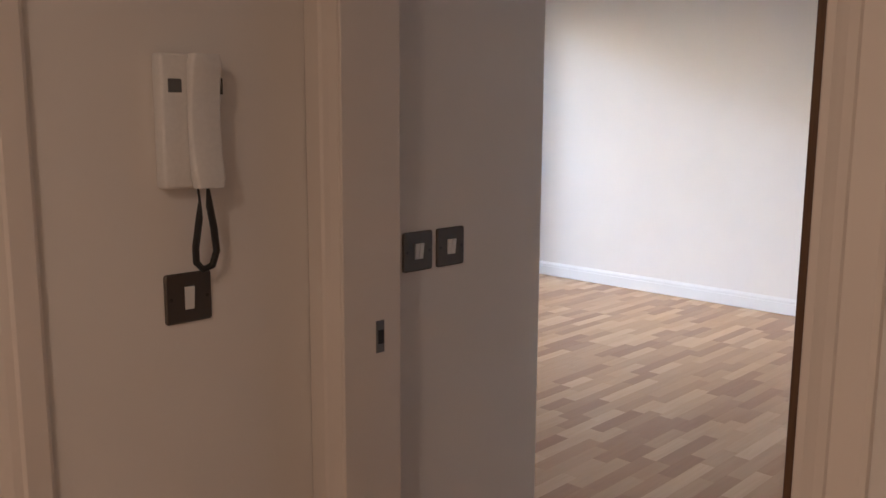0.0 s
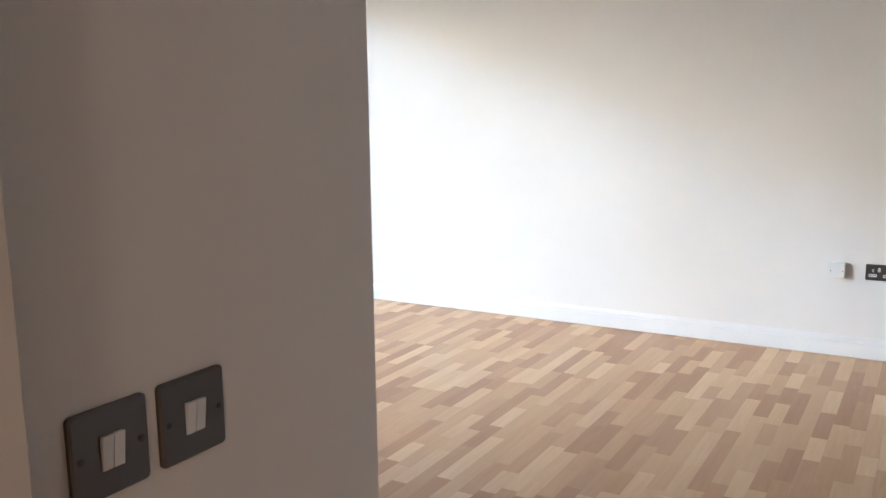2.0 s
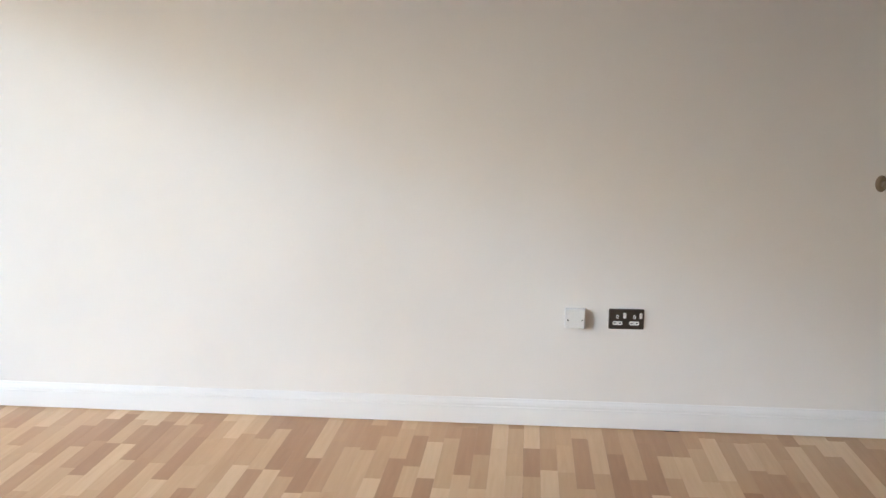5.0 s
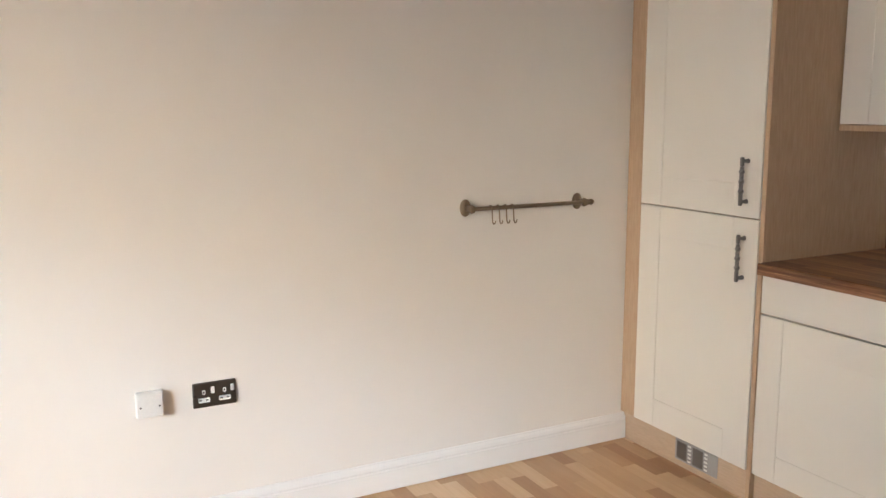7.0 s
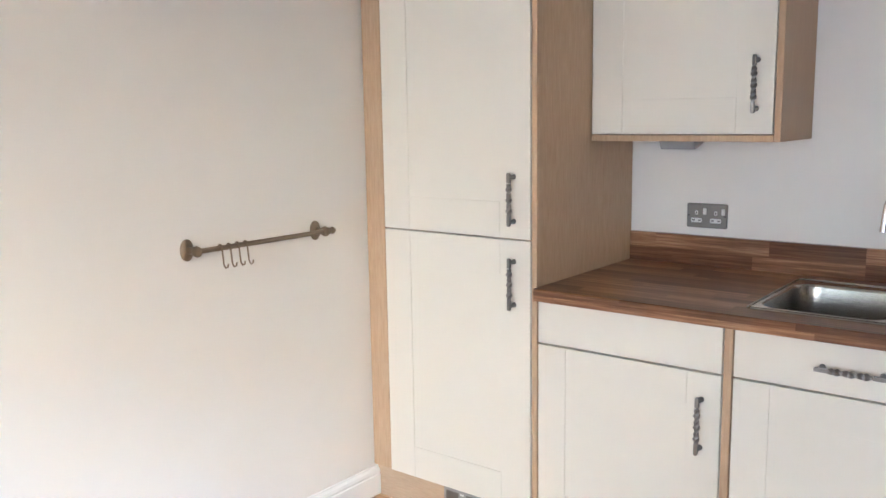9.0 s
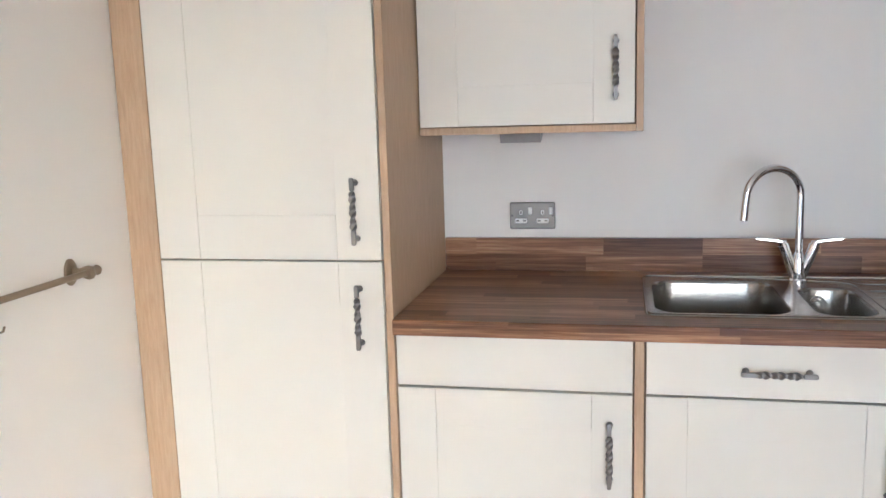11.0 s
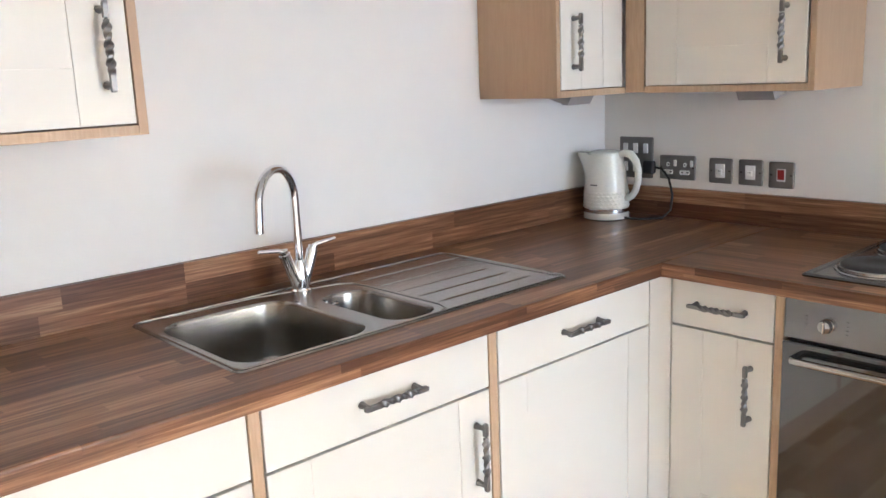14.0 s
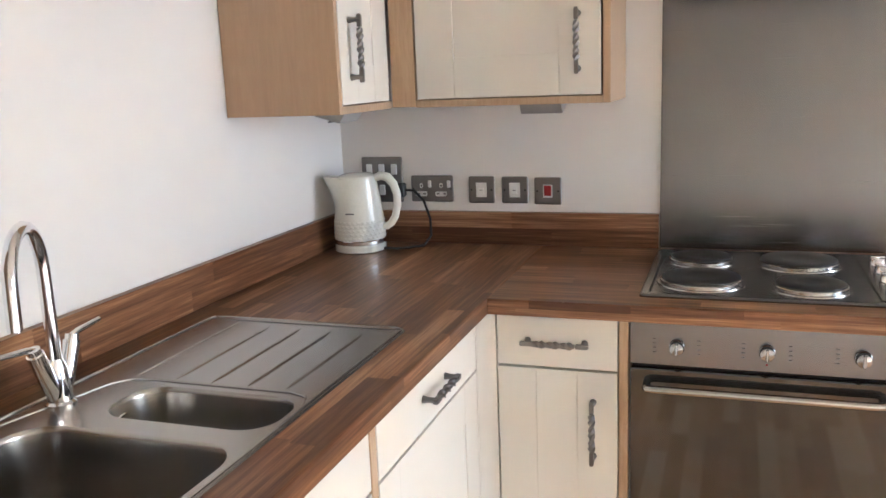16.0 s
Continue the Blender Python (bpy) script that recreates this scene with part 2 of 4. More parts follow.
structure("wall_passage_west", boxm(XP - T, XP, -4.745, YS, 0, H), M_WALL, "painted plaster return wall with two light switches", "wall")
structure("wall_south_west", boxm(XW, XP - T, YS - T, YS, 0, H), M_WALL, "plain painted plaster wall beside the passage", "wall")
b = bmesh.new()                # window wall with a wide opening
WY0, WY1, WZ0, WZ1 = -3.9, -0.4, 0.1, 2.37
box(b, XW - T * 2, XW, WY1, YA, 0, H)
box(b, XW - T * 2, XW, YS, WY0, 0, H)
box(b, XW - T * 2, XW, WY0, WY1, WZ1, H)
box(b, XW - T * 2, XW, WY0, WY1, 0, WZ0)
structure("wall_west", b, M_WALL, "painted plaster wall with a wide glazed opening", "wall")
structure("ceiling", boxm(XW - 0.3, 0.3, -7.6, 0.3, H, H + 0.12), M_CEIL, "plain white painted plaster ceiling", "ceiling")

# hall
b = bmesh.new()
box(b, XP - T, XP, -5.475, YD0 + 0.135, 0, H)
box(b, XP - T, XP, -7.4, -6.26, 0, H)
box(b, XP - T, XP, -6.26, -5.475, 2.06, H)
structure("wall_hall_west", b, M_WALL, "painted plaster hall wall with an entry phone", "wall")
b = bmesh.new()
box(b, XJ1 + 0.03, -0.6, YD0, YD1, 0, H)
box(b, XJ0 - 0.03, XJ1 + 0.03, YD0, YD1, 2.06, H)
box(b, XP, XJ0 - 0.03, YD0, YD1, 0, H)
structure("wall_hall_north", b, M_WALL, "painted plaster hall wall around the doorway", "wall")
structure("wall_hall_east", boxm(-0.6, -0.48, -7.4, YD0, 0, H), M_WALL, "plain painted plaster hall wall", "wall")
structure("wall_hall_south", boxm(XP - T, -0.48, -7.52, -7.4, 0, H), M_WALL, "plain painted plaster hall wall", "wall")


def skirting(name, length, at):
    """Moulded skirting board: local x along the wall, front toward -y."""
    prof = [(0, 0), (-0.018, 0), (-0.018, 0.078), (-0.0145, 0.081), (-0.0145, 0.086), (-0.017, 0.089), (-0.014, 0.1), (-0.008, 0.108), (-0.006, 0.114), (0, 0.114)]
    bm = bmesh.new()
    loft(bm, [[(x, y, z + 0.004) for y, z in prof] for x in (0, length)])
    return solid(name, bm, M_GLOSSW, "white gloss moulded skirting board along the wall", "skirting board", "structure", at=at)


skirting("baseboard_north", -0.655 - XW, pose(XW, YA, 0))
skirting("baseboard_west", YA - WY1 - 0.02, pose(XW, WY1, 0, 0, 0, 90))
skirting("baseboard_south_west", XP - XW - 0.02, pose(XP, YS, 0, 0, 0, 180))
skirting("baseboard_passage_west", YS - YD1 - 0.03, pose(XP, YD1 + 0.03, 0, 0, 0, 90))
skirting("baseboard_hall_west", YD0 - 0.02 + 5.33, pose(XP, -5.33, 0, 0, 0, 90))


# ---- doorway and doors ----
def architrave(bm, x0, x1, z1, y):
    """Moulded strip standing on the floor, on a face that looks to -y at y."""
    lo, hi = min(x0, x1), max(x0, x1)
    w = hi - lo
    inner = x1
    s = 1 if inner == hi else -1
    prof = [(0, 0), (0, -0.012), (0.006, -0.016), (w * 0.55, -0.018), (w * 0.62, -0.014), (w * 0.78, -0.012), (w * 0.9, -0.009), (w, -0.006), (w, 0)]
    outer = x0
    loft(bm, [[(outer + s * p, y + q, z) for p, q in prof] for z in (0.0, z1)])


door_frame = thing("door_1", pose(0, 0, 0), "cream gloss painted timber door frame with moulded architrave", "door frame", kind="structure")
b = bmesh.new()
box(b, XJ0 - 0.028, XJ0, YD0 - 0.006, YD1 + 0.006, 0, 2.03, 0.002)
part("lining", b, M_TRIMC, door_frame)
b = bmesh.new()
box(b, XJ1, XJ1 + 0.028, YD0 - 0.006, YD1 + 0.006, 0, 2.03, 0.002)
part("lining", b, M_TRIMC, door_frame)
part("head_lining", boxm(XJ0 - 0.028, XJ1 + 0.028, YD0 - 0.006, YD1 + 0.006, 2.03, 2.058, 0.002), M_TRIMC, door_frame)
b = bmesh.new()
architrave(b, XP + 0.002, XJ0 - 0.008, 2.1, YD0 - 0.001)
part("architrave", b, M_TRIMC, door_frame)
b = bmesh.new()
architrave(b, XJ1 + 0.085, XJ1 + 0.012, 2.1, YD0 - 0.001)
part("architrave", b, M_TRIMC, door_frame)
part("head_architrave", boxm(XJ0 - 0.008, XJ1 + 0.012, YD0 - 0.018, YD0 - 0.001, 2.04, 2.11, 0.004), M_TRIMC, door_frame)
strike = boxm(XJ0 - 0.001, XJ0 + 0.0015, -4.806, -4.784, 0.920, 0.985, 0.001)
st = part("strike_plate", strike, M_PEWTER, door_frame, "worn brass strike plate")
# No real hole: its inner shade is a black block on the plate.
part("latch_hole", boxm(XJ0 + 0.0005, XJ0 + 0.0022, -4.801, -4.787, 0.938, 0.966), M_BLACK, st)

leaf = thing("door_2", pose(0, 0, 0), "open white door with bare timber edge, folded back in the passage", "door", kind="structure")
part("leaf", boxm(-1.9385, -1.9135, YD1 + 0.012, YD1 + 0.55, 0.008, 2.02, 0.002), M_GLOSSW, leaf)
part("edge", boxm(-1.975, -1.939, YD1 + 0.0095, YD1 + 0.55, 0.008, 2.02, 0.001), M_BAREWOOD, leaf, "dark bare timber door edge")

hall_door = thing("door_3", pose(XP, -5.475, 0, 0, 0, 90), "cream painted closed hall door in its frame", "door", kind="structure")
b = bmesh.new()
architrave(b, 0.076, 0.0, 2.1, -0.001)
a1 = part("architrave", b, M_TRIMC, hall_door)
b = bmesh.new()
architrave(b, -0.92, -0.84, 2.1, -0.001)
part("architrave", b, M_TRIMC, hall_door)
part("leaf", boxm(-0.838, -0.002, 0.04, 0.08, 0.006, 2.055, 0.002), M_GLOSSW, hall_door)
lv = bmesh.new()
tube(lv, [(-0.07, 0.04, 1.0), (-0.07, -0.005, 1.0), (-0.075, -0.012, 1.0), (-0.18, -0.014, 1.0)], 0.008)
part("handle", lv, M_CHROME, hall_door, smooth=True)

# ---- glazed opening in the far wall ----
win = thing("window_1", pose(0, 0, 0), "wide white framed window in the far wall", "window", kind="structure")
fx0, fx1 = XW - 0.16, XW - 0.1
fr = 0.06
part("window_frame", boxm(fx0, fx1, WY0, WY0 + fr, WZ0, WZ1, 0.004), M_GLOSSW, win)
part("window_frame", boxm(fx0, fx1, WY1 - fr, WY1, WZ0, WZ1, 0.004), M_GLOSSW, win)
part("window_frame", boxm(fx0, fx1, WY0 + fr, WY1 - fr, WZ0, WZ0 + fr, 0.004), M_GLOSSW, win)
part("window_frame", boxm(fx0, fx1, WY0 + fr, WY1 - fr, WZ1 - fr, WZ1, 0.004), M_GLOSSW, win)
mid = (WY0 + WY1) / 2
part("mullion", boxm(fx0, fx1, mid - 0.035, mid + 0.035, WZ0 + fr, WZ1 - fr, 0.004), M_GLOSSW, win)
for y0, y1 in ((WY0 + fr, mid - 0.035), (mid + 0.035, WY1 - fr)):
    g = part("pane", boxm(fx0 + 0.025, fx0 + 0.031, y0, y1, WZ0 + fr, WZ1 - fr), M_GLASS, win)
    g.visible_shadow = False
part("window_sill", boxm(XW - 0.24, XW + 0.03, WY0, WY1, WZ0 - 0.0, WZ0 + 0.02, 0.004), M_GLOSSW, win)

# Unseen ground outside, kept dark so that little light bounces indoors.
structure("ground", boxm(-400, XW - 0.24, -300, 300, -0.3, -0.1), M_GROUND, "unseen dark ground, added outside the window", "ground")
b = bmesh.new()                # unseen ring of blocks, added to cut low sky light at the window
for i in range(16):
    a0, a1 = radians(92 + 11 * i), radians(103 + 11 * i)
    ring = [(XW - 0.2 + rr * math.cos(a), -1.85 + rr * math.sin(a)) for rr, a in ((20, a0), (20, a1), (27, a1), (27, a0))]
    loft(b, [[(x, y, z) for x, y in ring] for z in (-0.1, 3.2)])
structure("backdrop", b, M_SKYLINE, "unseen brown ring of blocks, added outside to limit low sky light", "building")


# ---- small fittings: local x to the right, front toward -y, origin on the wall ----
def plate(name, w, h, at, label, category, mat, group=""):
    t = thing(name, at, label, category, group)
    bm = bmesh.new()
    loft(bm, [rounded(-w / 2, w / 2, -h / 2, h / 2, 0.005, 0.0, 3), rounded(-w / 2, w / 2, -h / 2, h / 2, 0.005, 0.0045, 3), rounded(-w / 2 + 0.0025, w / 2 - 0.0025, -h / 2 + 0.0025, h / 2 - 0.0025, 0.004, 0.0065, 3)])
    bmesh.ops.rotate(bm, verts=bm.verts, cent=(0, 0, 0), matrix=Matrix.Rotation(radians(90), 3, 'X'))
    part("faceplate", bm, mat, t)
    return t


def screw(t, x, z, y=-0.0064):
    bm = bmesh.new()
    lathe(bm, [(0.0034, 0), (0.0034, 0.0008), (0.002, 0.0012)], 10)
    bmesh.ops.rotate(bm, verts=bm.verts, cent=(0, 0, 0), matrix=Matrix.Rotation(radians(90), 3, 'X'))
    bmesh.ops.translate(bm, verts=bm.verts, vec=(x, y, z))
    part("screw", bm, M_SCREW, t)


def double_socket(at, mat, label):
    t = plate("double_socket", 0.147, 0.087, at, label, "socket", mat)
    for s in (-1, 1):
        cx = -0.037 if s < 0 else 0.033
        ins = part("socket_insert", boxm(cx - 0.020, cx + 0.020, -0.0078, -0.006, -0.025, -0.009, 0.0045, seg=3), M_WHITE, t)
        # Pin slots are black blocks: the recesses' shade is put into colour.
        for dx in (-0.011, 0.011):
            part("slot", boxm(cx + dx - 0.0045, cx + dx + 0.0045, -0.0084, -0.0077, -0.0190, -0.0150), M_BLACK, ins)
        ear = part("earth_insert", boxm(cx - 0.0052, cx + 0.0052, -0.0078, -0.006, 0.003, 0.018, 0.0035, seg=2), M_WHITE, t)
        part("slot", boxm(cx - 0.002, cx + 0.002, -0.0084, -0.0077, 0.006, 0.014), M_BLACK, ear)
        rx = cx + 0.030 if s < 0 else cx + 0.027
        bm = boxm(rx - 0.0065, rx + 0.0065, -0.011, -0.006, 0.004, 0.028, 0.0025)
        part("rocker", bm, M_WHITE, t)
    screw(t, -0.066, 0)
    screw(t, 0.066, 0)
    return t


def switch(at, mat, label, rw=0.026, rh=0.034, rocker=M_WHITE, gangs=1, group="", category="light switch"):
    t = plate("light_switch" if category == "light switch" else "fused_switch", 0.087, 0.087, at, label, category, mat, group)
    for i in range(gangs):
        w = rw / gangs
        x = -rw / 2 + w * (i + 0.5)
        bm = bmesh.new()
        loft(bm, [[(x - w / 2 + 0.0006, y, z) for y, z in ((-0.006, -rh / 2), (-0.0075, -rh / 2), (-0.0115, rh / 2), (-0.006, rh / 2))],
                  [(x + w / 2 - 0.0006, y, z) for y, z in ((-0.006, -rh / 2), (-0.0075, -rh / 2), (-0.0115, rh / 2), (-0.006, rh / 2))]])
        part("rocker", bm, rocker, t)
    if category == "switch":
        if rocker is M_RED:
            part("surround", boxm(-rw / 2 - 0.003, rw / 2 + 0.003, -0.0078, -0.006, -rh / 2 - 0.003, rh / 2 + 0.003, 0.0012), M_WHITE, t, "white plastic surround")
        else:
            spur = part("fuse_carrier", boxm(-0.0085, 0.0085, -0.0135, -0.0095, -0.014, 0.006, 0.0015), M_WHITE, t)
            part("slot", boxm(-0.0045, 0.0045, -0.0142, -0.0134, -0.001, 0.001), M_GREYTXT, spur)
    screw(t, -0.034, 0)
    screw(t, 0.034, 0)
    return t


RZ_A, RZ_B, RZ_C, RZ_P = 0, -90, 180, 90

double_socket(pose(-2.437, YA, 0.489, 0, 0, RZ_A), M_DARKPLATE, "dark nickel double socket with white rockers on the wall")
t = thing("connection_box", pose(-2.652, YA, 0.490, 0, 0, RZ_A), "white square plastic connection box on the wall", "junction box")
part("back_box", boxm(-0.043, 0.043, -0.022, 0, -0.043, 0.043, 0.004, seg=2), M_WHITE, t)
part("cover", boxm(-0.0415, 0.0415, -0.029, -0.022, -0.0415, 0.0415, 0.003, seg=2), M_WHITE, t)
screw(t, -0.03, -0.005, -0.0288)
screw(t, 0.03, -0.005, -0.0288)

switch(pose(XP, -4.600, 1.090, 0, 0, RZ_P), M_DARKPLATE, "dark nickel light switch with a white rocker, on the return wall", group="passage switches", gangs=2)
switch(pose(XP, -4.4975, 1.090, 0, 0, RZ_P), M_DARKPLATE, "dark nickel light switch with a white rocker, on the return wall", group="passage switches", gangs=2)
switch(pose(XP, -5.152, 1.071, 0, 0, RZ_P), M_DARKPLATE, "dark nickel switch plate below the entry phone", rw=0.018, rh=0.04)

# assumed ceiling lamp behind the start of the walk, unseen, added for hall light
cl = thing("assumed_ceiling_lamp", pose(-1.5, -6.75, 2.4), "round flush ceiling lamp, unseen and assumed, added to light the hall warmly", "ceiling lamp")
b = bmesh.new()
lathe(b, [(0.15, 0.0), (0.15, -0.02), (0.142, -0.03)], 32)
part("base", b, M_WHITE, cl, smooth=True)
b = bmesh.new()
lathe(b, [(0.138, -0.0305), (0.135, -0.06), (0.13, -0.062), (0.13, -0.0305)], 32)
part("rim", b, M_CHROME, cl, smooth=True)

# entry phone
ph = thing("entry_phone", pose(XP, -5.150, 1.372, 0, 0, RZ_P), "white plastic wall entry phone with hanging dark cord", "entry phone")
part("base", boxm(-0.05, 0.048, -0.032, 0, -0.11, 0.11, 0.006, seg=3), M_WHITE, ph, smooth=True)
part("display", boxm(-0.038, -0.014, -0.0335, -0.031, 0.047, 0.069, 0.001), M_GREYTXT, ph, "small dark window")
b = bmesh.new()
rings = []
for i in range(15):
    z = -0.11 + 0.22 * i / 14
    k = abs(i / 14 * 2 - 1)
    y = -0.034 - 0.026 * (0.45 + 0.55 * k ** 2)
    e = 0.004 if i in (0, 14) else 0.0
    rings.append([(p[0], p[1], z) for p in rounded(-0.006 + e - 0.003 * (1 - k), 0.05 - e, y + e, -0.0325, 0.006, 0, 3)])
loft(b, rings)
hs = part("handset", b, M_WHITE, ph, smooth=True)
part("release_button", boxm(0.0495, 0.052, -0.05, -0.036, 0.045, 0.072, 0.001), M_BLACK, ph)
b = bmesh.new()
tube(b, [(0.003, -0.04, -0.105), (0.006, -0.04, -0.13), (0.004, -0.04, -0.16), (-0.004, -0.038, -0.21), (-0.002, -0.035, -0.236), (0.012, -0.032, -0.25), (0.030, -0.032, -0.245), (0.038, -0.034, -0.22), (0.032, -0.038, -0.18), (0.024, -0.04, -0.14), (0.022, -0.04, -0.105)],
     [0.0022, 0.0022, 0.0062, 0.0062, 0.0062, 0.0062, 0.0062, 0.0062, 0.0062, 0.0062, 0.0022], 8)
part("cord", b, M_BLACK, ph, "dark coiled cord", smooth=True)

# hook rail on the socket wall
hr = thing("hook_rail", pose(-1.196, YA, 1.072, 0, 0, RZ_A), "antique bronze wall rail with four small hooks", "hook rail")
b = bmesh.new()
tube(b, [(-0.27, -0.052, 0), (0.272, -0.052, 0)], 0.008, 12)
part("bar", b, M_BRONZE, hr, smooth=True)
for x in (-0.262, 0.262):
    b = bmesh.new()
    lathe(b, [(0.03, 0), (0.03, 0.004), (0.026, 0.008), (0.011, 0.012), (0.009, 0.03), (0.013, 0.04), (0.016, 0.052), (0.013, 0.064), (0.004, 0.068)], 20)
    bmesh.ops.rotate(b, verts=b.verts, cent=(0, 0, 0), matrix=Matrix.Rotation(radians(90), 3, 'X'))
    bmesh.ops.scale(b, verts=b.verts, vec=(0.78, 1.0, 1.12))
    bmesh.ops.translate(b, verts=b.verts, vec=(x, 0, 0))
    part("bracket", b, M_BRONZE, hr, smooth=True)
b = bmesh.new()
lathe(b, [(0.0075, 0.0), (0.012, 0.004), (0.012, 0.012), (0.008, 0.016), (0.013, 0.026), (0.008, 0.036), (0.001, 0.038)], 14)
bmesh.ops.rotate(b, verts=b.verts, cent=(0, 0, 0), matrix=Matrix.Rotation(radians(90), 3, 'Y'))
bmesh.ops.translate(b, verts=b.verts, vec=(0.270, -0.052, 0))
part("finial", b, M_BRONZE, hr, smooth=True)
for x in (-0.178, -0.146, -0.114, -0.082):
    b = bmesh.new()
    pts = [(x, -0.052 + 0.0105 * math.cos(a), 0.0105 * math.sin(a)) for a in [radians(-60 + 30 * i) for i in range(10)]]
    pts += [(x, -0.064, -0.03), (x, -0.066, -0.05), (x, -0.074, -0.06), (x, -0.084, -0.056), (x, -0.088, -0.046)]
    tube(b, pts, 0.0026, 6)
    part("hook", b, M_BRONZE, hr, smooth=True)


# ---- kitchen units: local x to the right, front at y = 0 looking to -y, z up ----
def handle_mesh(length):
    """Twisted square bar on two posts, along z, centred."""
    bm = bmesh.new()
    rings = []
    n = 44
    for i in range(n + 1):
        s = i / n
        z = (s - 0.5) * length
        k = min(s, 1 - s)
        twist = 0 if k < 0.2 else (s - 0.2) / 0.6 * radians(540)
        r = 0.0064 + 0.0026 * (0.5 - 0.5 * math.cos((s - 0.2) / 0.6 * 2 * math.pi * 3) if k > 0.2 else 0)
        if k < 0.012:
            r = 0.0045
        ring = []
        for j in range(8):
            a = j * math.pi / 4 + twist
            rr = r * (1.15 if j % 2 else 0.8)
            ring.append((rr * math.cos(a), -0.03 + rr * math.sin(a), z))
        rings.append(ring)
    loft(bm, rings)
    for z in (-length / 2 + 0.014, length / 2 - 0.014):
        tube(bm, [(0, 0.0, z), (0, -0.012, z), (0, -0.032, z)], [0.009, 0.0065, 0.0065], 8)
    return mesh_of("handle", bm, M_PEWTER, True)


HANDLE = handle_mesh(0.172)


def handle(parent, x, z, flat=False):
    ob = new("handle", HANDLE)
    ob.parent = parent
    ob.matrix_basis = pose(x, -0.001, z, 0, 90 if flat else 0, 0)
    return tagged(ob, "twisted pewter bar handle")


def shaker_door(parent, x0, x1, z0, z1, rail=0.108, hx=None, hz=None, name="door"):
    """Framed door with a shallow sunk panel."""
    d = 0.02
    e = 0.0008
    dr = part(name, boxm(x0 + rail - 0.01, x1 - rail + 0.01, 0.0028, d - 0.004, z0 + rail - 0.01, z1 - rail + 0.01), M_CREAM, parent, "cream framed door")
    part("stile", boxm(x0, x0 + rail, 0, d, z0, z1, e), M_CREAM, dr)
    part("stile", boxm(x1 - rail, x1, 0, d, z0, z1, e), M_CREAM, dr)
    for za, zb in ((z1 - rail, z1), (z0, z0 + rail)):
        part("rail", boxm(x0 + rail + 0.0006, x1 - rail - 0.0006, 0.0004, d, za, zb, e), M_CREAM, dr)
    if hx is not None:
        handle(dr, hx, hz)
    return dr


def slab_front(parent, x0, x1, z0, z1, with_handle=True, name="drawer_front"):
    bm = boxm(x0, x1, 0, 0.02, z0, z1, 0.0014, seg=2)
    dr = part(name, bm, M_CREAM, parent, "plain cream drawer front")
    if with_handle:
        handle(dr, (x0 + x1) / 2, (z0 + z1) / 2 + 0.0, True)
    return dr


FB, FC = -0.675, -2.71        # front planes of the sink run and of the hob run
Z0, ZS, ZT = 0.128, 0.727, 0.869   # door foot, joint under the drawers, underside of the worktop


def carcass(t, w, depth, z0, z1, mat=None, top=True):
    """Thin-walled cupboard box behind the fronts."""
    m = mat or M_BEECH_SIDE
    part("side_panel", boxm(0, 0.016, 0.022, depth, z0, z1), m, t)
    part("side_panel", boxm(w - 0.016, w, 0.022, depth, z0, z1), m, t)
    part("bottom_panel", boxm(0.0162, w - 0.0162, 0.022, depth, z0, z0 + 0.016), m, t)
    if top:
        part("top_panel", boxm(0.0162, w - 0.0162, 0.022, depth, z1 - 0.016, z1), m, t)
    part("back_panel", boxm(0.0162, w - 0.0162, depth - 0.008, depth, z0 + 0.0162, z1 - 0.0162), m, t)


def base_unit(at, w, label, hx, drawer_handle=True, group="base units", top=True):
    t = thing("base_cabinet", at, label, "cabinet", group)
    carcass(t, w, 0.56, Z0, ZT - 0.002, top=top)
    slab_front(t, 0.002, w - 0.002, ZS + 0.0032, ZT - 0.003, drawer_handle)
    shaker_door(t, 0.002, w - 0.002, Z0, ZS - 0.0032, 0.1, hx, ZS - 0.153)
    return t


def divider(at, z0, z1, w, depth, label="beech-effect end panel between kitchen units", y0=0.0):
    bm = boxm(0.0015, w - 0.0015, y0, depth, z0, z1, 0.0012)
    return solid("end_panel", bm, M_BEECH, label, "panel", "", "beech end panels", at=at)


# tall fridge housing
TW = 0.632
tall = thing("tall_cabinet", pose(FB, -0.093, 0, 0, 0, RZ_B), "tall cream two-door fridge housing with beech sides", "cabinet")
carcass(tall, TW, 0.66, Z0, 2.19)
shaker_door(tall, 0.002, TW - 0.005, Z0, 1.0555, 0.118, TW - 0.067, 0.914, "lower_door")
shaker_door(tall, 0.002, TW - 0.005, 1.0605, 2.19, 0.118, TW - 0.067, 1.190, "upper_door")
bm = boxm(0, 0.088, 0.002, 0.02, Z0, 2.2, 0.001)
solid("filler_panel", bm, M_BEECH, "beech-effect filler strip between wall and tall cabinet", "panel", at=pose(FB, -0.0035, 0, 0, 0, RZ_B))
divider(pose(FB, -0.7255, 0, 0, 0, RZ_B), 0.0, 2.2, 0.022, 0.67, "tall beech-effect end panel beside the fridge housing", -0.002)

# sink run
base_unit(pose(FB, -0.7485, 0, 0, 0, RZ_B), 0.606, "cream base cabinet with plain false drawer and framed door", 0.548, False)
divider(pose(FB, -1.3555, 0, 0, 0, RZ_B), Z0, ZT - 0.002, 0.027, 0.56)
base_unit(pose(FB, -1.3835, 0, 0, 0, RZ_B), 0.611, "cream sink base cabinet with drawer front and framed door", 0.562, top=False)
divider(pose(FB, -1.9955, 0, 0, 0, RZ_B), Z0, ZT - 0.002, 0.029, 0.56)
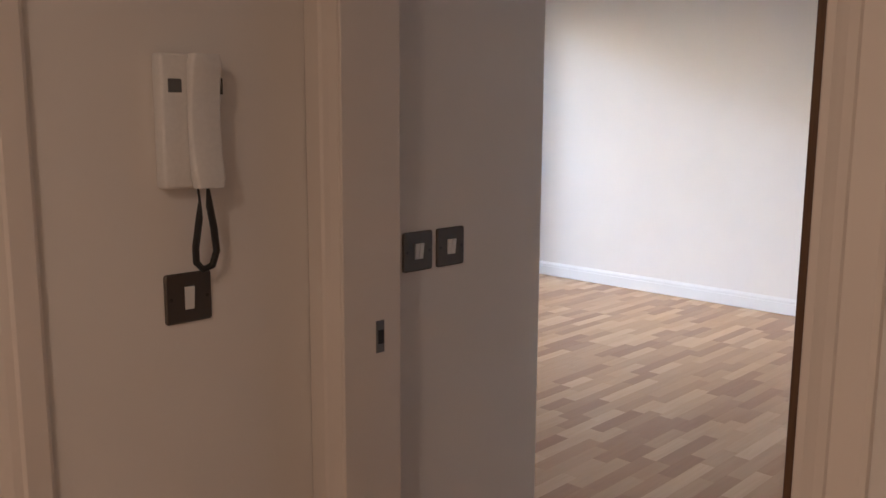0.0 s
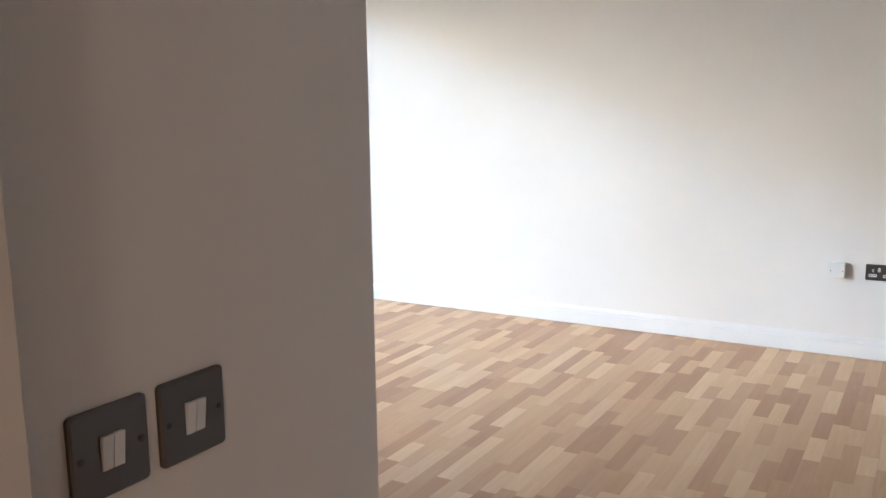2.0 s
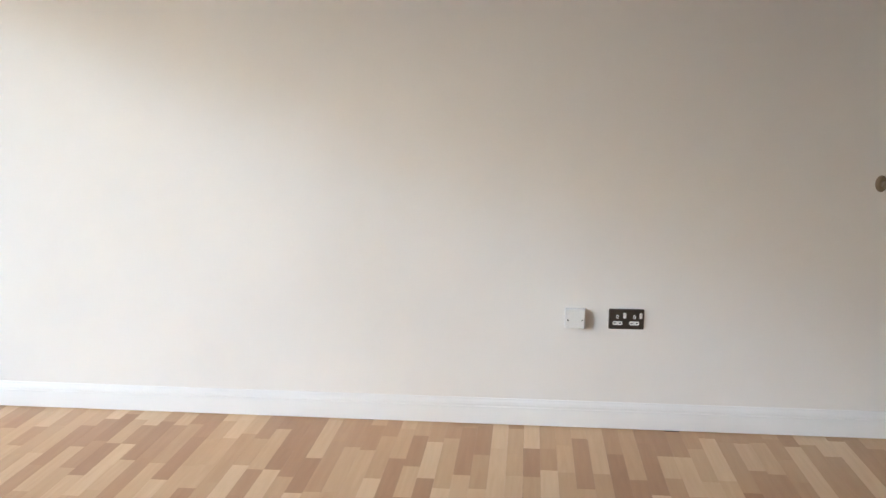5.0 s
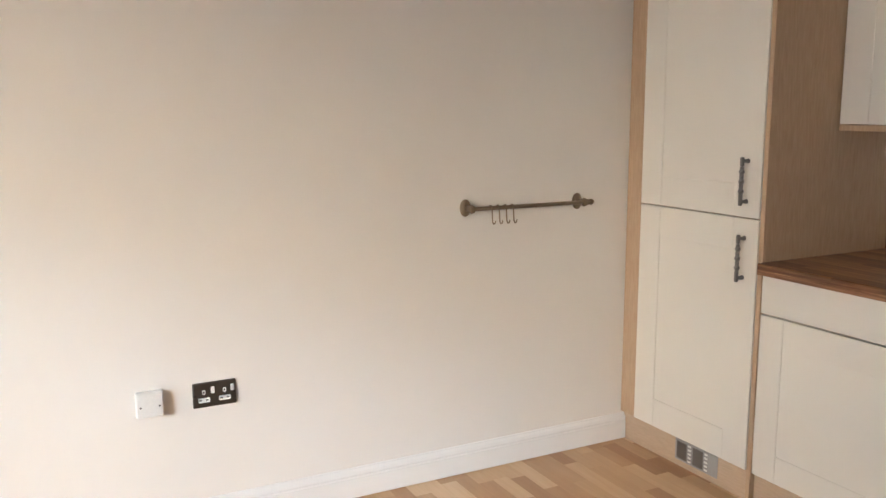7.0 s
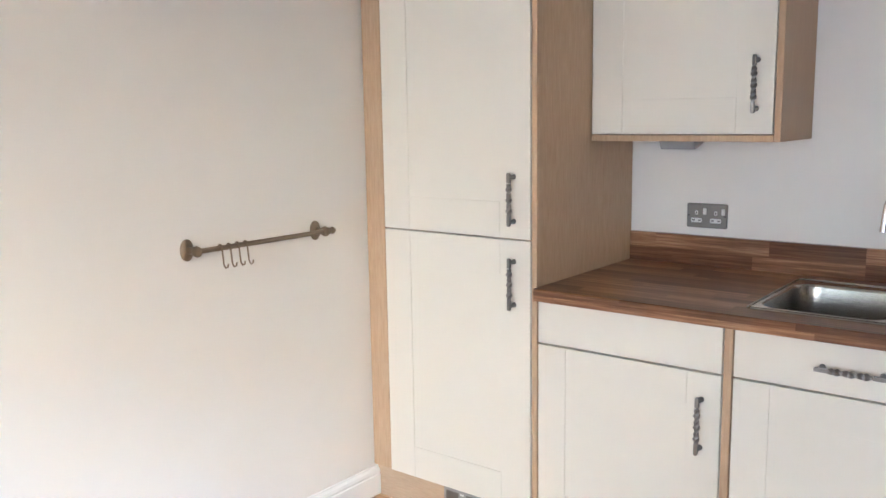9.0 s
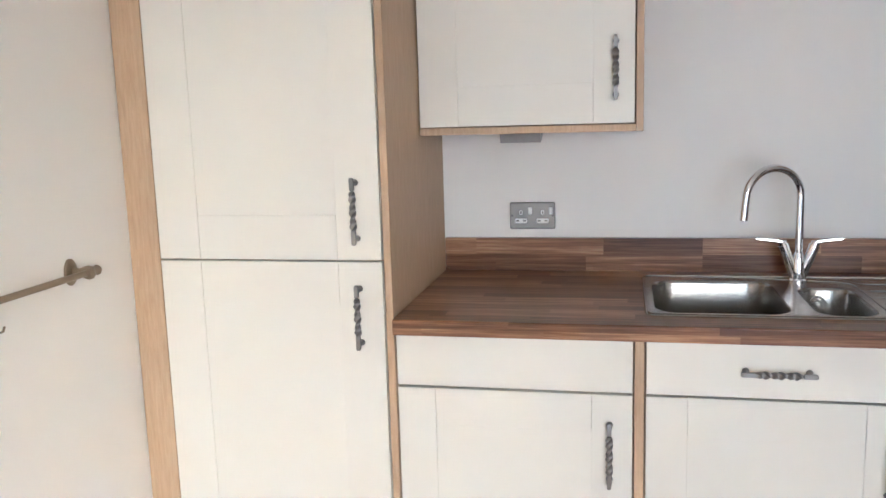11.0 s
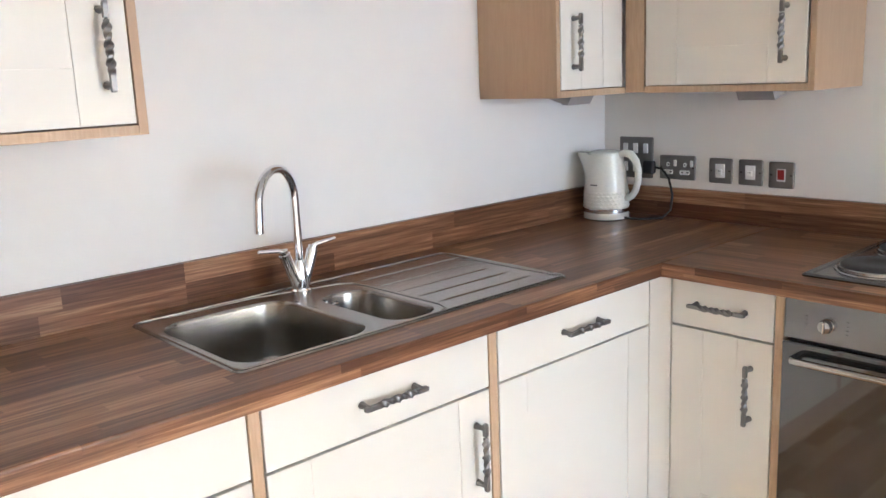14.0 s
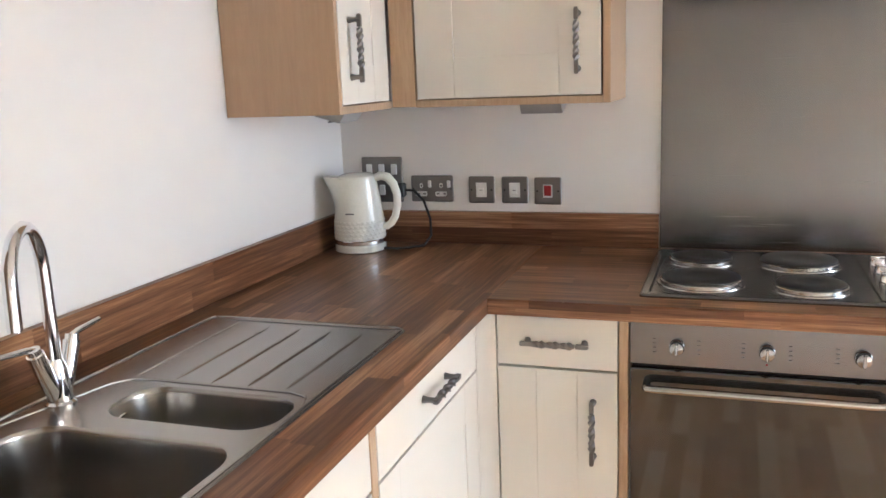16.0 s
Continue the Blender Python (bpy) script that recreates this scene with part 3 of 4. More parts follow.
base_unit(pose(FB, -2.0255, 0, 0, 0, RZ_B), 0.632, "cream corner base cabinet with drawer front and framed door", None)
cove = [(FB, -2.6598)] + [(FB - 0.0375 * (1 - math.cos(radians(a))), FC + 0.049 * (1 - math.sin(radians(a)))) for a in range(0, 91, 10)] + [(-0.7128, FC - 0.02), (FB + 0.02, FC - 0.02), (FB + 0.02, -2.6598)]
bm = bmesh.new()
loft(bm, [[(x, y, z) for x, y in cove] for z in (Z0, ZT - 0.002)])
solid("corner_post", bm, M_CREAM, "cream coved corner post between the two runs of units", "panel", smooth=True)

# hob run
base_unit(pose(-0.7145, FC, 0, 0, 0, RZ_C), 0.309, "narrow cream base cabinet with drawer and framed door", 0.247)
divider(pose(-1.0235, FC, 0, 0, 0, RZ_C), Z0, ZT - 0.002, 0.026, 0.56)
divider(pose(-1.652, FC, 0, 0, 0, RZ_C), Z0, ZT - 0.002, 0.026, 0.56)
base_unit(pose(-1.6785, FC, 0, 0, 0, RZ_C), 0.178, "slim cream cabinet beside the oven", None, False)

b = bmesh.new()
box(b, FB + 0.022, FB + 0.04, FC - 0.041, -0.003, 0.001, Z0 - 0.003)
solid("plinth", b, M_PLINTH, "pale beech-effect plinth under the sink run", "plinth")
b = bmesh.new()
box(b, XQ + 0.002, FB + 0.021, FC - 0.041, FC - 0.023, 0.001, Z0 - 0.003)
solid("plinth", b, M_PLINTH, "pale beech-effect plinth under the hob run", "plinth")

gr = thing("plinth_vent", pose(FB + 0.022, -0.334, 0.072, 0, 0, RZ_B), "brushed metal plinth vent grille with rows of slots", "vent")
part("frame", boxm(0, 0.235, -0.004, 0, -0.045, 0.045, 0.002), M_LACQUER, gr)
for i in range(2):
    for k in range(5):
        z = -0.032 + 0.016 * k
        part("slot", boxm(0.075 + i * 0.09, 0.092 + i * 0.09, -0.0062, -0.0035, z - 0.004, z + 0.004, 0.001), M_WHITE, gr, "pale vent slot")
    part("louvre", boxm(0.012 + i * 0.09, 0.068 + i * 0.09, -0.0056, -0.0036, -0.036, 0.036, 0.001), M_PLATE, gr)

# worktops: block-effect staves in rows, two thin rows on the front edge
TX, TY = -0.704, -2.672        # front edges
SW = 0.0448                    # a stave's width
BX0, BX1, BY0, BY1 = TX + 2.5 * SW, TX + 12.5 * SW, -1.952, -1.398
ZW = 0.911
wood = random.Random(11)


def stave(parent, name, x0, x1, y0, y1, z0, z1, mat, lip=""):
    bm = boxm(x0, x1, y0, y1, z0, z1)
    if lip:
        front = [e for e in bm.edges if all(v.co.z > z1 - 1e-5 and abs(v.co[0 if lip == "x" else 1] - (x0 if lip == "x" else y1)) < 1e-5 for v in e.verts)]
        bmesh.ops.bevel(bm, geom=front, offset=0.005, segments=3, affect='EDGES', profile=0.5)
    return part(name, bm, mat, parent)


def lengths(a, b, lo=0.24, hi=0.62):
    """Cut the stretch a..b into staves of uneven length."""
    out, p = [], a - wood.uniform(0.0, 0.3)
    while p < b - 1e-6:
        q = p + wood.uniform(lo, hi)
        if b - q < 0.07:
            q = b
        if q > a + 0.03:
            out.append((max(p, a), min(q, b)))
        p = q
    if out[0][0] > a:
        out[0] = (a, out[0][1])
    return out


top = thing("worktop", pose(0, 0, 0), "dark walnut block-effect laminate worktop with sink cut-out", "worktop")
for z0, z1, lip in ((0.871, 0.890, ""), (0.890, ZW, "x")):
    for a, b_ in lengths(YC + 0.002, -0.7495):
        stave(top, "edge_stave", TX, TX + SW / 2, a, b_, z0, z1, M_TOP_Y, lip)
x = TX + SW / 2
while x < -0.003:
    x1 = min(x + SW, -0.002)
    for a0, a1 in (((YC + 0.002, BY0), (BY1, -0.7495)) if BX0 - 0.001 < x < BX1 - 0.001 else ((YC + 0.002, -0.7495),)):
        for a, b_ in lengths(a0, a1):
            stave(top, "stave", x, x1, a, b_, 0.871, ZW, M_TOP_Y)
    x = x1
top = thing("worktop", pose(0, 0, 0), "dark walnut block-effect laminate worktop around the hob", "worktop")
for z0, z1, lip in ((0.871, 0.890, ""), (0.890, ZW - 0.0003, "y")):
    for a, b_ in lengths(XQ + 0.002, TX - 0.0006):
        stave(top, "edge_stave", a, b_, TY - SW / 2, TY, z0, z1, M_TOP_X, lip)
y = TY - SW / 2
while y > YC + 0.003:
    y1 = max(y - SW, YC + 0.002)
    for a, b_ in lengths(XQ + 0.002, TX - 0.0006):
        stave(top, "stave", a, b_, y1, y, 0.871, ZW - 0.0003, M_TOP_X)
    y = y1
up = thing("upstand", pose(0, 0, 0), "walnut block-effect upstand behind the sink", "upstand")
for z0, z1 in ((ZW + 0.0006, 0.966), (0.966, 1.018)):
    for a, b_ in lengths(YC + 0.0225, -0.7495):
        stave(up, "stave", -0.021, -0.002, a, b_, z0, z1, M_TOP_Y)
up = thing("upstand", pose(0, 0, 0), "walnut block-effect upstand beside the splashback", "upstand")
for z0, z1 in ((ZW + 0.0006, 0.966), (0.966, 1.018)):
    for a, b_ in lengths(-1.064, -0.0025):
        stave(up, "stave", a, b_, YC + 0.002, YC + 0.022, z0, z1, M_TOP_X)


# ---- wall cabinets ----
def wall_unit(at, w, d0, d1, hx, label, depth=0.331, z0=1.367, z1=2.19, left=0.0, right=0.0, rail=0.112):
    """Carcass with side and bottom edges showing round the door; d0, d1: the door's sides."""
    t = thing("wall_cabinet", at, label, "cabinet", "wall cabinets")
    part("side_panel", boxm(0, 0.018, 0.001 if left else 0.021, depth, z0, z1, 0.001), M_BEECH_SIDE, t)
    part("side_panel", boxm(w - 0.02, w, 0.001 if right else 0.021, depth, z0, z1, 0.001), M_BEECH_SIDE, t)
    part("bottom_panel", boxm(0.0182, w - 0.0202, 0.021, depth, z0 + 0.001, z0 + 0.02), M_BEECH_SIDE, t)
    part("top_panel", boxm(0.0182, w - 0.0202, 0.021, depth, z1 - 0.018, z1), M_BEECH_SIDE, t)
    part("back_panel", boxm(0.0182, w - 0.0202, depth - 0.008, depth, z0 + 0.0202, z1 - 0.0182), M_BEECH_SIDE, t)
    part("bottom_rail", boxm(0.018 if left else 0.0, (w - 0.0205) if right else w, 0.001, 0.0208, z0, z0 + 0.0205, 0.001), M_BEECH, t)
    shaker_door(t, d0, d1, z0 + 0.0235, z1, rail, hx, 1.5375)
    return t


wall_unit(pose(-0.333, -0.7495, 0, 0, 0, RZ_B), 0.631, 0.002, 0.607, 0.556, "cream wall cabinet with beech edges beside the fridge housing", right=1, z0=1.365)
wall_unit(pose(-0.333, -2.672, 0, 0, 0, RZ_B), 0.352, 0.020, 0.330, 0.078, "cream corner wall cabinet with beech side", left=1, rail=0.1, z0=1.373)
b = bmesh.new()
box(b, -0.406, -0.334, -3.0395, -3.0205, 1.375, 2.19, 0.001)
solid("filler_panel", b, M_BEECH, "beech-effect corner filler between wall cabinets", "panel")
wall_unit(pose(-0.4065, -3.02, 0, 0, 0, RZ_C), 0.555, 0.006, 0.529, 0.469, "cream wall cabinet with beech edges beside the splashback", right=1, z0=1.373)


def puck(at):
    t = thing("cabinet_light", at, "unlit steel wedge lamp under the wall cabinet", "lamp", "under-cabinet lamps")
    bm = bmesh.new()
    loft(bm, [[(x, y, z) for y, z in ((0, 0), (0.018, -0.028), (0.09, -0.008), (0.09, 0))] for x in (0, 0.118)])
    part("body", bm, M_LACQUER, t)
    bm = bmesh.new()
    lathe(bm, [(0.03, 0), (0.03, 0.003), (0.026, 0.004)], 20)
    bmesh.ops.rotate(bm, verts=bm.verts, cent=(0, 0, 0), matrix=Matrix.Rotation(radians(164.5 + 0), 3, 'X'))
    bmesh.ops.translate(bm, verts=bm.verts, vec=(0.059, 0.05, -0.0185))
    part("lens", bm, M_PLATE, t)
    return t


puck(pose(-0.285, -0.975, 1.3648, 0, 0, RZ_B))
puck(pose(-0.285, -2.80, 1.3728, 0, 0, RZ_B))
puck(pose(-0.70, -3.07, 1.3728, 0, 0, RZ_C))

# sockets over the worktops
double_socket(pose(0, -1.038, 1.09, 0, 0, RZ_B), M_PLATE, "brushed steel double socket above the worktop")
double_socket(pose(-0.325, YC, 1.092, 0, 0, RZ_C), M_PLATE, "brushed steel double socket beside the kettle")
for x in (-0.497, -0.609):
    switch(pose(x, YC, 1.089, 0, 0, RZ_C), M_PLATE, "brushed steel fused switch with white insert over worktop", 0.036, 0.048, M_WHITE, 1, "worktop switches", "switch")
switch(pose(-0.717, YC, 1.086, 0, 0, RZ_C), M_PLATE, "brushed steel cooker switch with red rocker over worktop", 0.024, 0.036, M_RED, 1, "worktop switches", "switch")
gp = plate("grid_switch", 0.147, 0.153, pose(-0.147, YC, 1.122, 0, 0, RZ_C), "large brushed steel grid switch with two rows of rockers", "switch", M_PLATE)
for zz in (-0.035, 0.035):
    for xx in (-0.045, 0.0, 0.045):
        part("rocker", boxm(xx - 0.011, xx + 0.011, -0.011, -0.006, zz - 0.018, zz + 0.018, 0.0025), M_WHITE, gp)


# ---- sink and tap ----
SX0, SX1, SY0, SY1 = -0.600, -0.100, -2.384, -1.386
sink = thing("sink", pose(0, 0, 0), "stainless steel one and a half bowl inset sink with drainer", "sink")
zr = ZW + 0.0042
b = bmesh.new()
outer = rounded(SX0, SX1, SY0, SY1, 0.022, zr, 5)
bowl1 = rounded(-0.582, -0.172, -1.745, -1.408, 0.07, zr, 6)
bowl2 = rounded(-0.582, -0.250, -1.946, -1.797, 0.06, zr, 6)
loops = []
for ring in (outer, bowl1, bowl2):
    vs = [b.verts.new(p) for p in ring]
    loops.append(vs)
    for i in range(len(vs)):
        b.edges.new((vs[i], vs[(i + 1) % len(vs)]))
bmesh.ops.triangle_fill(b, use_beauty=True, use_dissolve=False, edges=b.edges[:])
low = [b.verts.new((p[0] + (0.003 if p[0] > -0.35 else -0.003), p[1] + (0.003 if p[1] > -1.88 else -0.003), ZW + 0.0006)) for p in outer]
for i in range(len(low)):
    j = (i + 1) % len(low)
    b.faces.new((loops[0][i], loops[0][j], low[j], low[i]))
bmesh.ops.recalc_face_normals(b, faces=b.faces)
part("rim", b, M_SINK, sink)


def bowl(x0, x1, y0, y1, r, depth, name):
    bm = bmesh.new()
    rings = []
    for ins, dz in ((0.0, 0.0), (0.002, -0.003), (0.004, -0.010), (0.007, -depth * 0.55), (0.010, -depth + 0.032), (0.016, -depth + 0.016), (0.028, -depth + 0.007), (0.045, -depth + 0.003), (0.062, -depth)):
        rr = max(r - ins * 0.75, 0.0005)
        rings.append(rounded(x0 + ins, x1 - ins, y0 + ins, y1 - ins, rr, zr + dz, 6))
    loft(bm, rings, caps=False)
    last = [v for v in bm.verts if abs(v.co.z - (zr - depth)) < 1e-6]
    bm.faces.new(last)
    bmesh.ops.recalc_face_normals(bm, faces=bm.faces)
    bmesh.ops.reverse_faces(bm, faces=bm.faces)
    return part(name, bm, M_SINK, sink, smooth=True)


big = bowl(-0.582, -0.172, -1.745, -1.408, 0.07, 0.17, "main_bowl")
small = bowl(-0.582, -0.250, -1.946, -1.797, 0.06, 0.12, "half_bowl")
for bb, cx, cy, z in ((big, -0.39, -1.57, zr - 0.17), (small, -0.43, -1.863, zr - 0.12)):
    bm = bmesh.new()
    lathe(bm, [(0.042, z + 0.0005), (0.042, z + 0.003), (0.036, z + 0.004), (0.03, z + 0.0025), (0.012, z + 0.0025), (0.01, z + 0.006)], 24, (cx, cy))
    part("drain", bm, M_CHROME, bb, smooth=True)
bm = bmesh.new()
for rr in (0.022, 0.013):
    pts = [(-0.2575, -1.86 + rr * math.cos(a), 0.868 + rr * math.sin(a)) for a in [2 * math.pi * i / 20 for i in range(21)]]
    tube(bm, pts, 0.003, 6)
part("overflow", bm, M_CHROME, small, smooth=True)
for x, y1, y0 in ((-0.194, -1.99, -2.362), (-0.285, -1.982, -2.328), (-0.365, -1.980, -2.324), (-0.443, -1.982, -2.320), (-0.521, -1.984, -2.320)):
    bm = bmesh.new()
    loft(bm, [[(x - 0.0055 * s, y, zr + 0.0002), (x - 0.0015 * s, y, zr + 0.0022 * s), (x + 0.0015 * s, y, zr + 0.0022 * s), (x + 0.0055 * s, y, zr + 0.0002)] for y, s in ((y1, 0.3), (y1 - 0.03, 1), (y0 + 0.03, 1), (y0, 0.3))])
    part("drainer_rib", bm, M_SINK, sink, smooth=True)
bm = bmesh.new()
tube(bm, [(-0.118, -1.47, zr), (-0.122, -1.70, zr), (-0.175, -1.93, zr), (-0.20, -1.962, zr), (-0.25, -1.968, zr), (-0.54, -1.968, zr), (-0.575, -1.955, zr), (-0.588, -1.925, zr)], [0.0008, 0.0022, 0.0026, 0.0026, 0.0026, 0.0026, 0.0024, 0.0008], 8)
part("raised_lip", bm, M_SINK, sink, smooth=True)
bm = bmesh.new()
tube(bm, [(SX1 - 0.02, SY0 + 0.012, zr), (SX1 - 0.05, SY0 + 0.01, zr), (SX0 + 0.05, SY0 + 0.01, zr), (SX0 + 0.02, SY0 + 0.012, zr)], [0.002, 0.006, 0.006, 0.002], 8)
part("raised_lip", bm, M_SINK, sink, smooth=True)
bm = bmesh.new()
tube(bm, [(p[0], p[1], zr + 0.0008) for p in rounded(SX0 + 0.006, SX1 - 0.006, SY0 + 0.006, SY1 - 0.006, 0.018, 0, 4)] + [(SX1 - 0.006, SY1 - 0.024, zr + 0.0008)], 0.0028, 6)
part("rolled_edge", bm, M_SINK, sink, smooth=True)

TXp, TYp = -0.157, -1.825
tap = thing("mixer_tap", pose(TXp, TYp, zr, 0, 0, 0), "polished chrome swan-neck mixer tap with two levers", "tap")
b = bmesh.new()
lathe(b, [(0.027, 0), (0.027, 0.005), (0.022, 0.009), (0.021, 0.03), (0.019, 0.05), (0.017, 0.07), (0.0125, 0.085)], 24)
part("base", b, M_CHROME, tap, smooth=True)
b = bmesh.new()
R = 0.083
dx, dy = -0.56, 0.975
pts = [(0, 0, 0.07), (0, 0, 0.12), (0, 0, 0.18), (0, 0, 0.248)]
pts += [(dx * R * (1 - math.cos(a)), dy * R * (1 - math.cos(a)), 0.250 + R * math.sin(a)) for a in [radians(12 * i) for i in range(1, 16)]]
pts += [(dx * 2.02 * R, dy * 2.02 * R, 0.235), (dx * 2.06 * R, dy * 2.06 * R, 0.190)]
tube(b, pts, 0.0115, 16)
part("spout", b, M_CHROME, tap, smooth=True)
for s in (-1, 1):
    b = bmesh.new()
    tube(b, [(0, s * 0.008, 0.012), (0, s * 0.030, 0.070), (0, s * 0.043, 0.106)], [0.0135, 0.0155, 0.0155], 18)
    v = part("valve", b, M_CHROME, tap, smooth=True)
    b = bmesh.new()
    tube(b, [(0, s * 0.043, 0.106), (0, s * 0.0465, 0.116)], [0.0125, 0.0125], 18)
    tube(b, [(0, s * 0.044, 0.113), (-0.0, s * 0.06, 0.118), (-0.0, s * 0.118, 0.124)], [0.0065, 0.006, 0.0045], 10)
    part("lever", b, M_CHROME, v, smooth=True)


# ---- hob, oven, splashback ----
HX0, HX1, HY0, HY1 = -1.70, -1.067, -3.30, -2.752
hob = thing("electric_hob", pose(0, 0, 0), "stainless steel hob with four solid electric plates", "hob")
b = bmesh.new()
zh = ZW + 0.0006
loft(b, [rounded(HX0, HX1, HY0, HY1, 0.012, zh, 4), rounded(HX0, HX1, HY0, HY1, 0.012, zh + 0.004, 4), rounded(HX0 + 0.006, HX1 - 0.006, HY0 + 0.006, HY1 - 0.006, 0.01, zh + 0.0085, 4), rounded(HX0 + 0.02, HX1 - 0.02, HY0 + 0.02, HY1 - 0.02, 0.01, zh + 0.0085, 4), rounded(HX0 + 0.026, HX1 - 0.026, HY0 + 0.026, HY1 - 0.026, 0.01, zh + 0.006, 4)])
part("top_plate", b, M_STEEL, hob)
for cx, cy, r in ((-1.208, -2.905, 0.098), (-1.198, -3.155, 0.084), (-1.452, -3.150, 0.1), (-1.463, -2.880, 0.082)):
    b = bmesh.new()
    z = zh + 0.006
    lathe(b, [(r + 0.013, z), (r + 0.012, z + 0.003), (r + 0.007, z + 0.0035), (r + 0.005, z + 0.0035), (r + 0.004, z + 0.010), (r + 0.001, z + 0.0125), (r - 0.002, z + 0.0125), (r - 0.002, z)], 40, (cx, cy))
    part("trim_ring", b, M_RING, hob, smooth=True)
    b = bmesh.new()
    lathe(b, [(r - 0.002, z), (r - 0.002, z + 0.016), (r - 0.006, z + 0.018), (r * 0.42, z + 0.018), (r * 0.38, z + 0.0165), (0.004, z + 0.0165)], 40, (cx, cy))
    part("hot_plate", b, M_CAST, hob, "dark solid hot plate", smooth=True)
part("control_panel", boxm(-1.682, -1.605, HY0 + 0.03, HY1 - 0.035, zh + 0.006, zh + 0.0105, 0.002), M_STEEL, hob)
for i in range(4):
    b = bmesh.new()
    y = -2.85 - i * 0.095
    lathe(b, [(0.021, zh + 0.010), (0.021, zh + 0.014), (0.018, zh + 0.03), (0.016, zh + 0.032)], 20, (-1.643, y))
    k = part("knob", b, M_CHROME, hob, smooth=True)
    part("grip", boxm(-1.661, -1.625, y - 0.005, y + 0.005, zh + 0.0315, zh + 0.038, 0.002), M_CHROME, k)

oven = thing("built_in_oven", pose(-1.051, FC + 0.002, 0, 0, 0, RZ_C), "stainless steel built-in oven with dark glass door", "oven")
part("body", boxm(0.004, 0.596, 0.03, 0.55, 0.25, 0.866), M_PLATE, oven)
part("control_panel", boxm(0.001, 0.599, -0.004, 0.03, 0.757, 0.866, 0.002), M_STEEL, oven, "brushed steel control panel")
for kx in (0.111, 0.312, 0.513):
    b = bmesh.new()
    lathe(b, [(0.0185, 0.0), (0.0185, 0.004), (0.0165, 0.006), (0.0155, 0.022), (0.0125, 0.024)], 24)
    bmesh.ops.rotate(b, verts=b.verts, cent=(0, 0, 0), matrix=Matrix.Rotation(radians(90), 3, 'X'))
    bmesh.ops.translate(b, verts=b.verts, vec=(kx, -0.0038, 0.806))
    kn = part("knob", b, M_RING, oven, "polished metal knob", smooth=True)
    part("grip", boxm(kx - 0.0035, kx + 0.0035, -0.034, -0.025, 0.791, 0.821, 0.002), M_RING, kn)
    for sx in (-0.052, 0.05):
        for q in range(4):
            part("scale_mark", boxm(kx + sx - 0.004, kx + sx + 0.004, -0.0047, -0.0041, 0.79 + q * 0.011, 0.792 + q * 0.011), M_GREYTXT, kn)
part("indicator", boxm(0.310, 0.314, -0.0048, -0.004, 0.774, 0.778), M_RED, oven)
od = part("oven_door", boxm(0.001, 0.599, -0.012, 0.028, 0.275, 0.749, 0.003), M_OVENGLASS, oven, "dark reflective glass door")
b = bmesh.new()
tube(b, [(0.042, -0.012, 0.712), (0.042, -0.04, 0.712), (0.046, -0.048, 0.712), (0.06, -0.052, 0.712), (0.54, -0.052, 0.712), (0.554, -0.048, 0.712), (0.558, -0.04, 0.712), (0.558, -0.012, 0.712)], 0.0095, 14)
part("handle", b, M_RING, od, "steel bar handle", smooth=True)
part("lower_panel", boxm(0.001, 0.599, -0.002, 0.02, Z0, 0.27, 0.002), M_STEEL, oven)

splash = thing("splashback", pose(0, 0, 0), "tall brushed stainless steel splashback behind the hob", "splashback")
part("sheet", boxm(-1.70, -1.0665, YC + 0.0015, YC + 0.006, ZW + 0.0006, 1.674, 0.001), M_STEEL, splash)


sb = bmesh.new()
lathe(sb, [(0.006, 0), (0.006, 0.002), (0.003, 0.003)], 12)
bmesh.ops.rotate(sb, verts=sb.verts, cent=(0, 0, 0), matrix=Matrix.Rotation(radians(-90), 3, 'X'))
bmesh.ops.translate(sb, verts=sb.verts, vec=(-1.083, YC + 0.0058, 1.658))
part("screw", sb, M_CHROME, splash)
hood = thing("cooker_hood", pose(0, 0, 0), "steel canopy cooker hood above the hob", "cooker hood")
sb = bmesh.new()
loft(sb, [[(x, y, z) for x, y in ((x0, YC + 0.007), (x1, YC + 0.007), (x1, y1), (x0, y1))] for x0, x1, y1, z in ((-1.675, -1.075, -2.90, 1.675), (-1.675, -1.075, -2.90, 1.72), (-1.50, -1.25, -3.15, 1.88))])
part("canopy", sb, M_STEEL, hood)
part("chimney", boxm(-1.50, -1.25, YC + 0.007, -3.15, 1.8805, 2.395, 0.002), M_STEEL, hood)

# ---- kettle ----
ket = thing("kettle", pose(-0.127, -3.195, ZW + 0.0008, 0, 0, 0) @ Matrix.Diagonal((1.04, 1.04, 1.05, 1)), "cream electric jug kettle with black lead, on the worktop", "kettle")
b = bmesh.new()
lathe(b, [(0.074, 0.0), (0.080, 0.004), (0.080, 0.020), (0.077, 0.024)], 40)
part("power_base", b, M_KETTLE, ket, smooth=True)
b = bmesh.new()
lathe(b, [(0.0785, 0.0245), (0.0805, 0.027), (0.0805, 0.037), (0.079, 0.039)], 40)
part("band", b, M_CHROME, ket, "chrome band", smooth=True)
b = bmesh.new()
prof = [(0.079, 0.0395), (0.0805, 0.05), (0.080, 0.07), (0.078, 0.1), (0.0735, 0.135), (0.070, 0.16), (0.067, 0.18), (0.0645, 0.195), (0.062, 0.21), (0.0605, 0.22), (0.060, 0.226)]
n = 48
sd = Vector((0.93, 0.36, 0)).normalized()
rings = []
